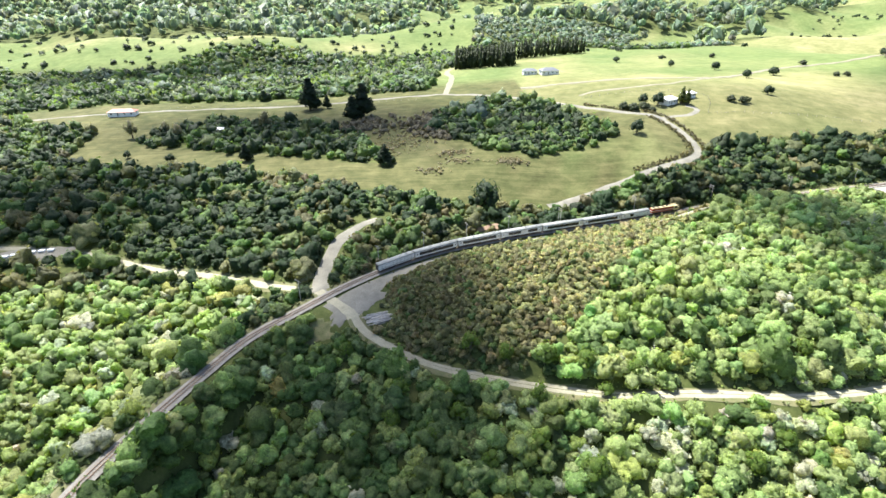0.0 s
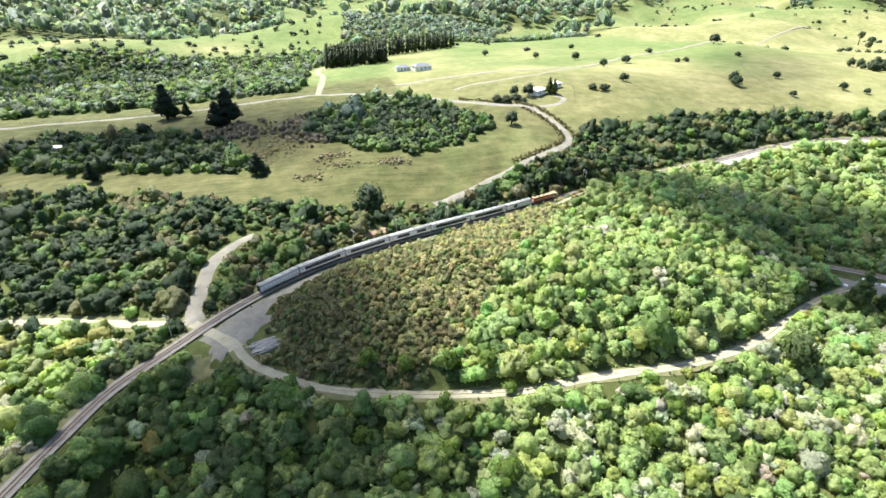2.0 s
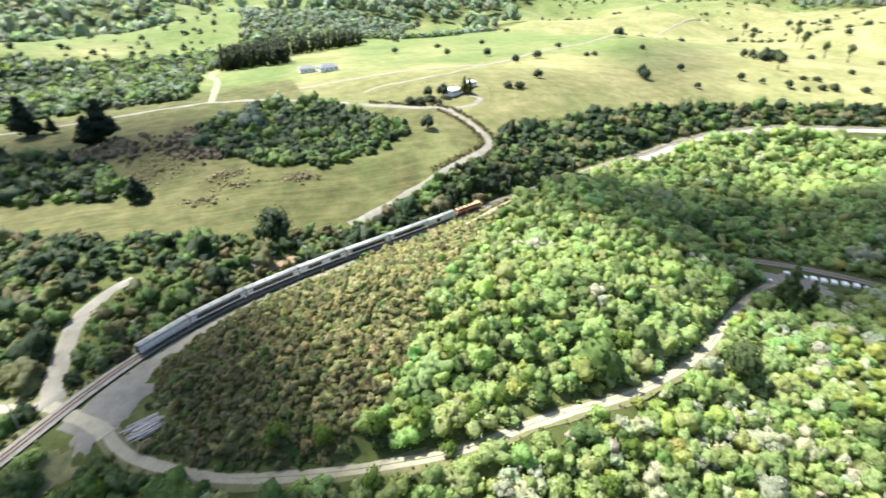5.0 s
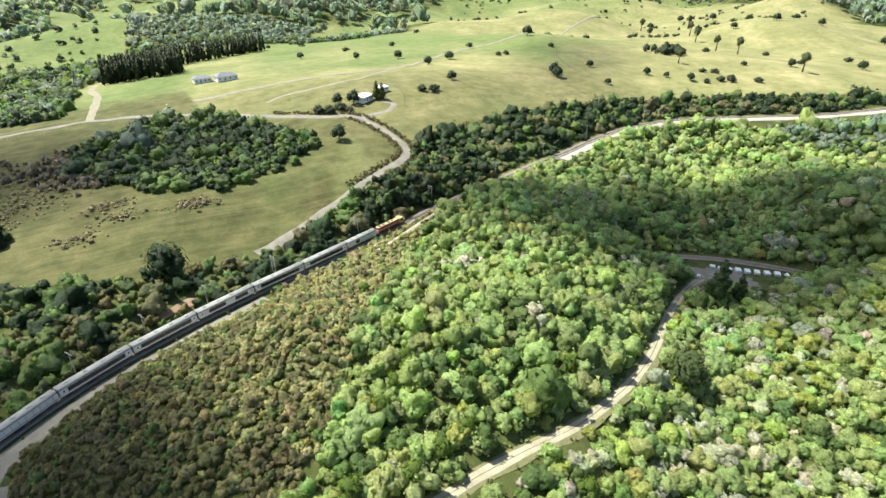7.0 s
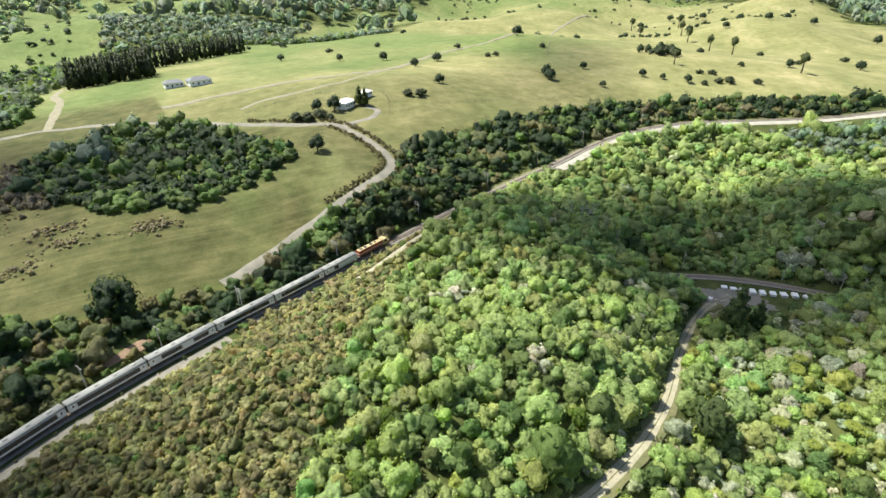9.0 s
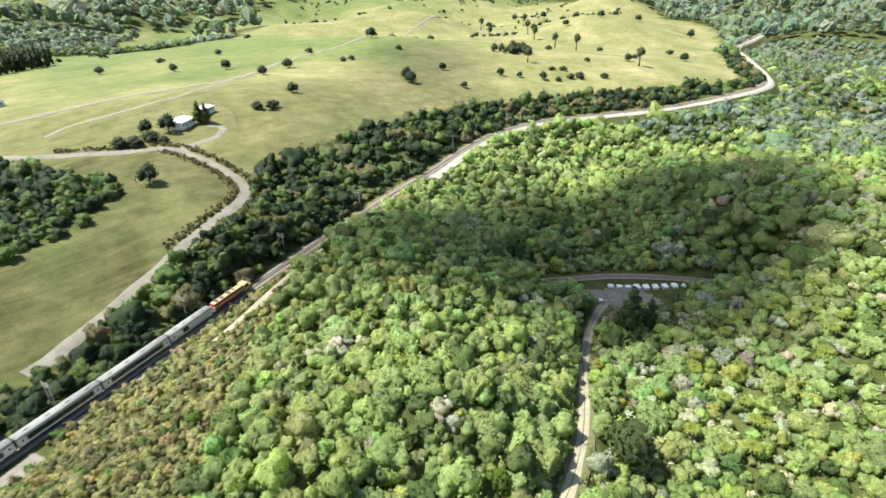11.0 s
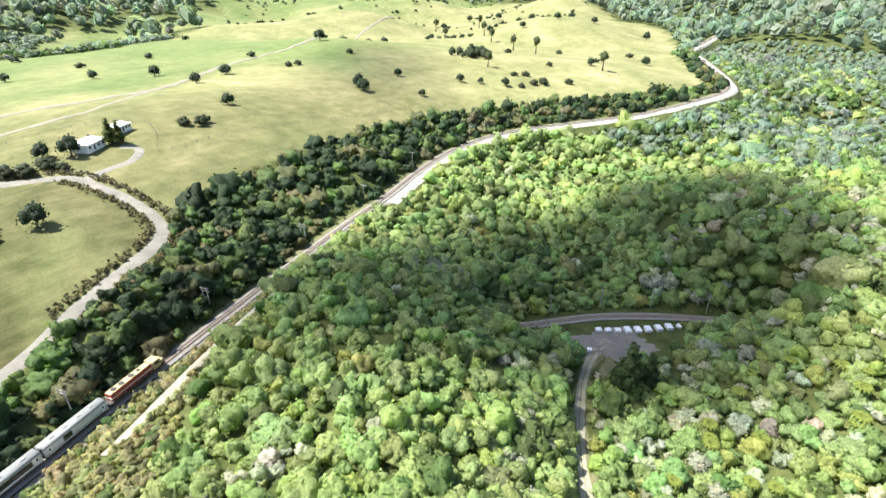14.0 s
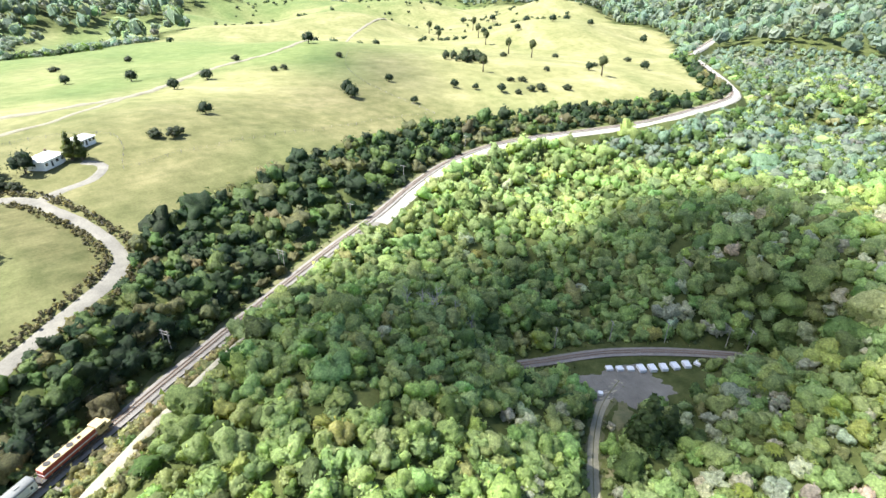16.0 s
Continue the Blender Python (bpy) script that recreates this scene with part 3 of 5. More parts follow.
def rails_and_sleepers(name, line, z, near, label):
    track = tagged(new(name), label, "railway track", kind="structure")
    track.location = (0, 0, 0)
    t = np.gradient(line, axis=0)
    t /= np.linalg.norm(t, axis=1)[:, None]
    n = np.stack([-t[:, 1], t[:, 0]], 1)
    for side in (-0.535, 0.535):
        c = line + n * side
        prof = [(-0.06, 0.0), (-0.06, 0.16), (0.06, 0.16), (0.06, 0.0)]
        v = np.stack([np.c_[c + n * a, np.full(len(c), z + b)] for a, b in prof], 1).reshape(-1, 3)
        i = np.arange(len(c) * 4).reshape(len(c), 4)
        q = np.concatenate([np.stack([i[:-1, k], i[1:, k], i[1:, k + 1], i[:-1, k + 1]], -1) for k in range(3)])
        r = new("rail", mesh_arrays("rail", v, q, STEEL))
        r.parent = track
    seg = np.r_[0, np.cumsum(np.linalg.norm(np.diff(line, axis=0), axis=1))]
    s = np.arange(0, seg[-1], 0.7)
    cx, cy = np.interp(s, seg, line[:, 0]), np.interp(s, seg, line[:, 1])
    an = np.arctan2(np.interp(s, seg, t[:, 1]), np.interp(s, seg, t[:, 0]))
    bm = boxes((-0.12, 0.12, -1.05, 1.05, -0.12, 0.04), bev=0.0)
    me = bpy.data.meshes.new("sleeper")
    bm.to_mesh(me)
    bm.free()
    me.materials.append(SLEEPER)
    close = (np.hypot(cx - near[0], cy - near[1]) < near[2]).nonzero()[0][:300]
    for k in close:
        o = new("sleeper", me)
        o.parent = track
        o.matrix_basis = Matrix.Translation((cx[k], cy[k], z)) @ Matrix.Rotation(an[k], 4, "Z")
    rest = np.setdiff1d(np.arange(len(s)), close)
    base = np.array([v.co for v in me.vertices])
    fa = np.array([p.vertices[:] for p in me.polygons])
    ca, sa = np.cos(an[rest])[:, None], np.sin(an[rest])[:, None]
    vx = cx[rest][:, None] + ca * base[:, 0] - sa * base[:, 1]
    vy = cy[rest][:, None] + sa * base[:, 0] + ca * base[:, 1]
    vz = np.tile(base[:, 2] + z, (len(rest), 1))
    f = (fa[None] + (np.arange(len(rest)) * len(base))[:, None, None]).reshape(-1, 4)
    o = tagged(new("sleepers", mesh_arrays("sleepers", np.stack([vx, vy, vz], -1).reshape(-1, 3), f, SLEEPER)), kind="stuff")
    o.parent = track


rails_and_sleepers("railway_track", RAIL, -0.02, (-72, 105, 95), "single narrow-gauge railway line on wooden sleepers")
rails_and_sleepers("railway_track_low", LOWRAIL, LOW_Z - 0.02, (230, 160, 12), "lower loop of the single railway line")


# ---- plants ----
GOLD = (1 + math.sqrt(5)) / 2
ICO_V = np.array([(s * a, t * GOLD * a, 0) for s in (-1, 1) for t in (-1, 1) for a in (1,)] + [(0, s, t * GOLD) for s in (-1, 1) for t in (-1, 1)] + [(t * GOLD, 0, s) for s in (-1, 1) for t in (-1, 1)], float)
ICO_V /= np.linalg.norm(ICO_V[0])
gap = np.linalg.norm(ICO_V[:, None] - ICO_V[None], axis=-1)
ICO_F = np.array([(p, q, r) if np.dot(np.cross(ICO_V[q] - ICO_V[p], ICO_V[r] - ICO_V[p]), ICO_V[p]) > 0 else (p, r, q)
                  for p in range(12) for q in range(p + 1, 12) for r in range(q + 1, 12) if max(gap[p, q], gap[q, r], gap[p, r]) < 1.1])


def turned(rs):
    a = rs.normal(size=4)
    w, x, y, z = a / np.linalg.norm(a)
    return np.array([[1 - 2 * (y * y + z * z), 2 * (x * y - z * w), 2 * (x * z + y * w)], [2 * (x * y + z * w), 1 - 2 * (x * x + z * z), 2 * (y * z - x * w)], [2 * (x * z - y * w), 2 * (y * z + x * w), 1 - 2 * (x * x + y * y)]])


def crown_shape(rs, lobes, sprays, size, form="round", core=0.77):
    """Corners, faces and shade of a crown one metre in radius: dense lobes with leafy sprays standing off them."""
    cs, rads = [], []
    for k in range(lobes):
        if form == "cone":
            h = (k + 0.5) / lobes
            r = 0.62 * (1 - h) ** 0.8
            a = k * 2.4 + rs.uniform(-0.4, 0.4)
            cs.append((r * 0.55 * math.cos(a), r * 0.55 * math.sin(a), 0.35 + 3.0 * h))
            rads.append(0.20 + 0.52 * (1 - h))
        else:
            a, d = rs.uniform(0, 6.283), (0.0 if k == 0 else rs.uniform(0.38, 0.66))
            cs.append((d * math.cos(a), d * math.sin(a), rs.uniform(0.62, 0.85) + (0.42 if k == 0 else 0.30 * rs.uniform(-1, 0.7))))
            rads.append(rs.uniform(0.42, 0.56) if k else 0.60)
    cs, rads = np.array(cs), np.array(rads)
    verts, faces, tone, norms = [], [], [], []
    n = 0
    heart = np.array([0, 0, cs[:, 2].mean() - 0.35])
    for c, r in zip(cs, rads):
        q = (ICO_V * r * core) @ turned(rs).T
        verts.append(c + q)
        norms.append(q / (r * core) * 0.55 + (c - heart) * 0.5 + np.array([0, 0, 0.2]))
        faces.append(ICO_F + n)
        tone.append(np.full(12, 0.86))
        n += 12
    pick = rs.choice(lobes, sprays, p=rads**2 / (rads**2).sum())
    for k in pick:
        d = rs.normal(size=3)
        d[2] = abs(d[2]) * 0.9 - 0.25 if core > 0.7 else d[2] * 0.8
        d /= np.linalg.norm(d)
        c = cs[k] + d * rads[k] * rs.uniform(0.85, 1.12)
        nn = d + rs.normal(size=3) * 0.34
        nn /= np.linalg.norm(nn)
        t = np.cross(nn, rs.normal(size=3))
        t /= np.linalg.norm(t)
        b = np.cross(nn, t)
        s = size * rs.uniform(0.6, 1.25)
        t, b = t * s, b * s * rs.uniform(0.55, 0.95)
        lift = nn * s * 0.22
        verts.append(np.array([c - t - lift, c - b * 0.9, c + t - lift, c + b]))
        faces.append(np.array([[n, n + 1, n + 2], [n, n + 2, n + 3]]))
        tone.append(np.full(4, rs.uniform(0.76, 1.26)))
        g = d * 0.55 + (c - heart) * 0.35 + nn * 0.38
        norms.append(np.tile(g, (4, 1)))
        n += 4
    norms = np.vstack(norms)
    return np.vstack(verts), np.vstack(faces), np.concatenate(tone), norms / np.linalg.norm(norms, axis=1)[:, None]


def geodesic(n):
    """Corners and faces of a round ball, each side of the twenty faces cut in n."""
    verts, faces, seen = [], [], {}

    def corner(p):
        p = p / np.linalg.norm(p)
        key = tuple(np.round(p, 5) + 0.0)
        if key not in seen:
            seen[key] = len(verts)
            verts.append(p)
        return seen[key]

    for a, b, c in ICO_V[ICO_F]:
        g = {(i, j): corner(a + (b - a) * i / n + (c - a) * j / n) for i in range(n + 1) for j in range(n + 1 - i)}
        for i in range(n):
            for j in range(n - i):
                faces.append((g[i, j], g[i + 1, j], g[i, j + 1]))
                if i + j < n - 1:
                    faces.append((g[i + 1, j], g[i + 1, j + 1], g[i, j + 1]))
    return np.array(verts), np.array(faces)


def swell(d, rs, count, width, height, low):
    """Rounded swellings over a ball: how far each direction stands out, and the nearest swelling."""
    k = rs.normal(size=(count * 4, 3))
    k /= np.linalg.norm(k, axis=1)[:, None]
    k = k[k[:, 2] > low][:count]
    ang = np.arccos(np.clip(d @ k.T, -1, 1)) / (width * rs.uniform(0.75, 1.25, len(k)))
    out = height * rs.uniform(0.6, 1.15, len(k)) * np.sqrt(np.maximum(0, 1 - ang**2))
    return out.max(1), out.argmax(1)


def dome_shape(rs, cuts, limbs, clumps, sprays, size):
    """A billowing crown one metre in radius: limbs swell from it, clumps of twigs from those, and loose sprays stand off."""
    d, f = geodesic(cuts)
    d = d @ turned(rs).T
    f = f[d[f][:, :, 2].min(1) > -0.42]
    used = np.unique(f)
    back = np.zeros(len(d), int)
    back[used] = np.arange(len(used))
    d, f = d[used], back[f]
    big, _ = swell(d, rs, limbs, 0.62, 0.46, -0.3)
    small, near = swell(d, rs, clumps, 0.33 if cuts > 3 else 0.45, 0.22, -0.6)
    v = d * (0.46 + big + small)[:, None] + rs.normal(0, 0.045, d.shape)
    v[:, :2] *= rs.uniform(0.88, 1.12, 2)
    v[:, 2] = 0.62 + v[:, 2] * rs.uniform(0.82, 1.0)
    n = np.cross(v[f[:, 1]] - v[f[:, 0]], v[f[:, 2]] - v[f[:, 0]])
    vn = np.zeros_like(v)
    for c in range(3):
        np.add.at(vn, f[:, c], n)
    vn /= np.linalg.norm(vn, axis=1)[:, None] + 1e-9
    tone = rs.uniform(0.84, 1.16, clumps)[near]
    V, F, T, N = [v], [f], [tone], [vn]
    m = len(v)
    for k in rs.randint(0, len(v), sprays):
        nn = vn[k] + rs.normal(size=3) * 0.6
        nn /= np.linalg.norm(nn)
        t = np.cross(nn, rs.normal(size=3))
        t /= np.linalg.norm(t)
        b = np.cross(nn, t)
        q = size * rs.uniform(0.6, 1.3)
        c = v[k] + vn[k] * size * rs.uniform(0.1, 0.75) + t * size * rs.normal() * 0.4
        V.append(np.array([c - t * q, c + t * q * 0.8 - b * q * 0.4, c + b * q + nn * q * 0.3]))
        F.append(np.array([[m, m + 1, m + 2]]))
        T.append(np.full(3, tone[k] * rs.uniform(0.82, 1.3)))
        N.append(np.tile(vn[k] * 0.6 + nn * 0.4, (3, 1)))
        m += 3
    N = np.vstack(N)
    return np.vstack(V), np.vstack(F), np.concatenate(T), N / np.linalg.norm(N, axis=1)[:, None]


rsT = np.random.RandomState(4)
SHAPES = {
    "close": [dome_shape(rsT, 5, 6, 40, 80, 0.13) for _ in range(9)],
    "near": [dome_shape(rsT, 4, 5, 26, 44, 0.16) for _ in range(8)],
    "shrub": [dome_shape(rsT, 3, 4, 16, 26, 0.20) for _ in range(6)],
    "mid": [dome_shape(rsT, 3, 4, 12, 22, 0.22) for _ in range(6)],
    "far": [dome_shape(rsT, 2, 3, 8, 14, 0.32) for _ in range(6)],
    "weed": [crown_shape(rsT, 1, 9, 0.45) for _ in range(4)],
    "remote": [crown_shape(rsT, 1, 9, 0.5) for _ in range(4)],
    "pine": [crown_shape(rsT, 8, 44, 0.26, "cone") for _ in range(4)],
}
# the last, pale bluish tint has distance haze mixed into the leaf colour
PALETTE = np.array([(0.335, 0.435, 0.160), (0.135, 0.205, 0.062), (0.040, 0.072, 0.027), (0.190, 0.192, 0.085), (0.49, 0.52, 0.37), (0.37, 0.44, 0.125), (0.350, 0.345, 0.160), (0.210, 0.275, 0.200)])


def plants(name, kind, x, y, radius, tall, tint, label, rs, sink=0.35):
    """A stand of plants too many to count, joined into one mesh."""
    if len(x) == 0:
        return
    z = land(x, y)
    shapes = SHAPES[kind]
    which = rs.randint(0, len(shapes), len(x))
    turn = rs.uniform(0, 6.283, len(x))
    V, F, T, N = [], [], [], []
    n = 0
    for k, (v, f, tone, nv) in enumerate(shapes):
        m = (which == k).nonzero()[0]
        if len(m) == 0:
            continue
        c, s = np.cos(turn[m])[:, None], np.sin(turn[m])[:, None]
        r, h = radius[m][:, None], tall[m][:, None]
        vx = x[m][:, None] + r * (c * v[:, 0] - s * v[:, 1])
        vy = y[m][:, None] + r * (s * v[:, 0] + c * v[:, 1])
        vz = z[m][:, None] + h * v[:, 2] - sink * h
        V.append(np.stack([vx, vy, vz], -1).reshape(-1, 3))
        F.append((f[None] + (n + np.arange(len(m)) * len(v))[:, None, None]).reshape(-1, 3))
        T.append((tint[m][:, None, :] * tone[None, :, None]).reshape(-1, 3))
        N.append(np.stack([c * nv[:, 0] - s * nv[:, 1], s * nv[:, 0] + c * nv[:, 1], np.tile(nv[:, 2], (len(m), 1))], -1).reshape(-1, 3))
        n += len(m) * len(v)
    me = mesh_arrays(name, np.concatenate(V), np.concatenate(F), LEAF, np.concatenate(T), normals=np.concatenate(N).astype(np.float32))
    return tagged(new(name, me), label, "trees", kind="stuff")


def clear_of(x, y, extra=0.0):
    """Leaves roads, railways and yards free."""
    ok = np.ones(len(x), bool)
    for line, d in ((RAIL, 4.6), (LOWRAIL, 5.0), (TRACK, 3.5), (NORTHROAD, 5.2), (WESTROAD, 3.6), (FIELDROAD, 3.0), (SIDEROAD, 4.0), (DRIVE, 3.0), (FARMPATH, 3.0), (FARMROAD, 5.0), (SCAR, 2.8)):
        ok &= away(x, y, line)[0] > d + extra
    strip = offset(RAIL[pad_a:pad_b], 6.4)
    ok &= away(x, y, strip)[0] > 4.3 + extra
    ok &= away(x, y, offset(RAIL[far_a:], 5.0))[0] > 3.6 + extra
    c, s = math.cos(0.95), math.sin(0.95)
    u, v = c * (x + 31) + s * (y - 151), -s * (x + 31) + c * (y - 151)
    ok &= (u / 15.5) ** 2 + (v / 10.0) ** 2 > 1
    c, s = math.cos(2.3), math.sin(2.3)
    u, v = c * (x - 225) + s * (y - 148), -s * (x - 225) + c * (y - 148)
    ok &= (u / 21) ** 2 + (v / 12.0) ** 2 > 1
    beyond = offset(RAIL[far_a + 90 :], 6.0)
    ok &= away(x, y, beyond)[0] > 8.5 + extra
    ok &= ((x + 176) / 21) ** 2 + ((y - 201) / 6.5) ** 2 > 1
    ok &= np.hypot(x + 20, y - 142.5) > 5.5
    ok &= ((x - 205) / 7) ** 2 + ((y - 146) / 4) ** 2 > 1
    ok &= np.hypot(x + 40, y - 139) > 5.0
    ok &= np.hypot(x - 20, (y - 211) * 2) > 6.0
    ok &= np.hypot(x - 150, y - 350) > 16
    return ok


def sown(rs, x0, x1, y0, y1, gap):
    nx, ny = int((x1 - x0) / gap), int((y1 - y0) / gap)
    i, j = np.meshgrid(np.arange(nx), np.arange(ny))
    x = x0 + (i.ravel() + 0.5 * (j.ravel() % 2) + rs.uniform(-0.42, 0.42, nx * ny)) * gap
    y = y0 + (j.ravel() + rs.uniform(-0.42, 0.42, nx * ny)) * gap
    return x, y


def ahead(x, y):
    """The fan of land that lies before the flight, with a margin."""
    a = np.degrees(np.arctan2(x - 20, y + 40.0))
    return (a > -56) & (a < 112)


rsW = np.random.RandomState(7)
edge_of = lambda x: np.interp(x, [p[0] for p in WOOD_EDGE], [p[1] for p in WOOD_EDGE])
rail_x, rail_y = RAIL[:, 0], RAIL[:, 1]


def south_of_rail(x, y):
    d, k = away(x, y, RAIL)
    k = np.clip(k, 1, len(RAIL) - 2)
    t = RAIL[k + 1] - RAIL[k - 1]
    return t[:, 0] * (y - RAIL[k, 1]) - t[:, 1] * (x - RAIL[k, 0]) < 0


def tints(x, y, rs):
    """Colour by site: which of the palette grows there, with some sunlight and distance haze painted in."""
    n = len(x)
    u = rs.uniform(size=n)
    grey = waves(x, y, 38, 21) + 0.5 * waves(x, y, 15, 22)
    south = south_of_rail(x, y)
    sunlit_tint = ~south & (x < -66) & (y < 178)
    dt = away(x, y, TRACK)[0]
    dr = away(x, y, RAIL)[0]
    brown = south & inside(x, y, BROWN_EDGE) & (y > np.interp(x, TRACK[:, 0], TRACK[:, 1]) + 1)
    below = south & (y < np.interp(x, TRACK[:, 0], TRACK[:, 1]))
    strip = ~south & (y < edge_of(x) + 6) & (x > 12)
    west = ~south & (y < edge_of(x) + 6) & (x <= 12)
    scrubby = ~south & (dr < 26) & (x > -48) & (x < 45)
    k = np.full(n, 2)
    k[u > 0.62] = 1
    knoll = south & ~below & ~brown
    k = np.where(knoll, np.select([u < 0.76, u < 0.90, u < 0.94], [0, 1, 5], 0), k)
    k = np.where(knoll & (grey > 0.75) & (u > 0.55), 4, k)
    k = np.where(below, np.select([u < 0.60, u < 0.74, u < 0.82], [0, 1, 5], 4), k)
    k = np.where(below & (grey > 0.45) & (u > 0.60), 4, k)
    k = np.where(below & (x < 10), np.select([u < 0.60, u < 0.88, u < 0.95], [1, 0, 5], 4), k)
    # pale straw share grows with x: the ridge's sunlit side put into colour
    k = np.where(brown, np.select([u < np.clip(0.80 - 0.009 * x, 0.2, 0.85), u < 0.93], [3, 6], 1), k)
    k = np.where(strip, np.select([u < 0.55, u < 0.85], [2, 1], 3), k)
    k = np.where(west, np.select([u < 0.34, u < 0.93], [1, 2], 3), k)
    k = np.where(west & (waves(x, y, 60, 23) > 0.35), np.select([u < 0.6, u < 0.85], [3, 1], 2), k)
    k = np.where(scrubby, np.select([u < 0.58, u < 0.85], [3, 1], 2), k)
    # far right woods: mostly the hazy tint
    k = np.where(south & (x > 400), np.select([u < 0.55, u < 0.85], [7, 1], 0), k)
    # brighter greens here paint the sunlit patch into the leaf colour
    k = np.where(sunlit_tint, np.select([u < 0.62, u < 0.82, u < 0.9], [0, 1, 5], 4), k)
    k = np.where(~south & (y > edge_of(x) + 120), np.select([u < 0.5, u < 0.85], [1, 2], 7), k)
    # all far woods take the tint with haze painted in
    k = np.where(np.hypot(x, y) > 900, 7, k)
    t = PALETTE[k] * rs.normal(1.0, 0.11, n).clip(0.65, 1.4)[:, None] * (1 + rs.normal(0, 0.06, (n, 3)))
    return t.clip(0.01, 0.7), k, brown


def stand(name, kind, gap, lo, hi, bounds, label, rmean, fill=1.0):
    """One belt of woodland, by its distance from the middle of the flight."""
    x, y = sown(rsW, *bounds, gap)
    d = np.hypot(x - 60, y - 60)
    m = (d >= lo) & (d < hi) & ahead(x, y)
    x, y = x[m], y[m]
    m = wooded(x, y)
    x, y = x[m], y[m]
    m = clear_of(x, y) & (rsW.uniform(size=len(x)) < fill)
    x, y = x[m], y[m]
    t, k, brown = tints(x, y, rsW)
    r = rmean * np.exp(rsW.normal(0, 0.25, len(x)))
    r = np.where(k == 4, r * 0.8, r)
    steep = np.hypot(land(x + 2, y) - land(x - 2, y), land(x, y + 2) - land(x, y - 2)) / 4
    r = r * (1 + 0.55 * np.clip(steep - 0.25, 0, 0.9))
    edge = away(x, y, TRACK)[0]
    r = np.where(edge < 5, r * 0.75, r)
    r = np.where((k == 3) & (x > -48) & (x < 45), r * 0.8, r)
    m = ~brown
    plants(name, kind, x[m], y[m], r[m], r[m] * rsW.uniform(0.95, 1.28, m.sum()), t[m], label, rsW)


stand("forest_close", "close", 3.75, 0, 150, (-260, 330, 64, 330), "dense native bush of rounded green crowns", 2.75)
stand("forest_near", "near", 4.1, 150, 245, (-260, 330, 20, 330), "dense native bush of billowing green crowns", 2.8)
stand("forest_behind", "mid", 5.3, 0, 150, (-260, 330, -90, 64), "bush of rounded crowns on the near slope", 3.9)
stand("forest_middle", "mid", 6.0, 245, 470, (-400, 540, -60, 540), "dense dark green native bush", 3.8)
stand("forest_far", "far", 8.3, 470, 950, (-900, 1020, -100, 1020), "distant belts of dark green trees", 4.9, 0.9)
stand("forest_remote", "remote", 23.0, 950, 2400, (-2000, 2800, -300, 2760), "remote forested hills", 13.0, 0.92)

# brown scrub on the ridge
x, y = sown(rsW, -60, 160, 95, 250, 2.0)
m = wooded(x, y) & clear_of(x, y, -0.8)
x, y = x[m], y[m]
t, k, brown = tints(x, y, rsW)
x, y, t = x[brown], y[brown], t[brown]
r = 1.5 * np.exp(rsW.normal(0, 0.18, len(x)))
plants("scrub_ridge", "shrub", x, y, r, r * rsW.uniform(1.0, 1.28, len(x)), t, "low olive-brown scrub covering the ridge", rsW)

# low fern and weeds filling the banks of tracks and railway
xs, ys = [], []
for line, d0, d1, per in ((RAIL[20:330], 3.6, 9.0, 5), (TRACK, 2.3, 5.0, 3), (WESTROAD, 2.2, 5.0, 3), (NORTHROAD, 3.2, 5.5, 4), (LOWRAIL, 4.5, 8, 4)):
    for q in line:
        for _ in range(per):
            a = rsW.uniform(0, 6.283)
            d = rsW.uniform(d0, d1)
            xs.append(q[0] + d * math.cos(a))
            ys.append(q[1] + d * math.sin(a))
for _ in range(700):
    a = rsW.uniform(0, 6.283)
    d = rsW.uniform(0.95, 2.1)
    xs.append(-33 + 14 * d * math.cos(a))
    ys.append(148 + 12 * d * math.sin(a))
x, y = np.array(xs), np.array(ys)
m = clear_of(x, y, -1.5) & ahead(x, y)
x, y = x[m], y[m]
t, k, brown = tints(x, y, rsW)
t = 0.55 * t + 0.45 * np.array(PALETTE[3])
r = 0.62 * np.exp(rsW.normal(0, 0.3, len(x)))
plants("bank_weeds", "weed", x, y, r, r * 0.95, t, "low weeds and fern on the banks", rsW)


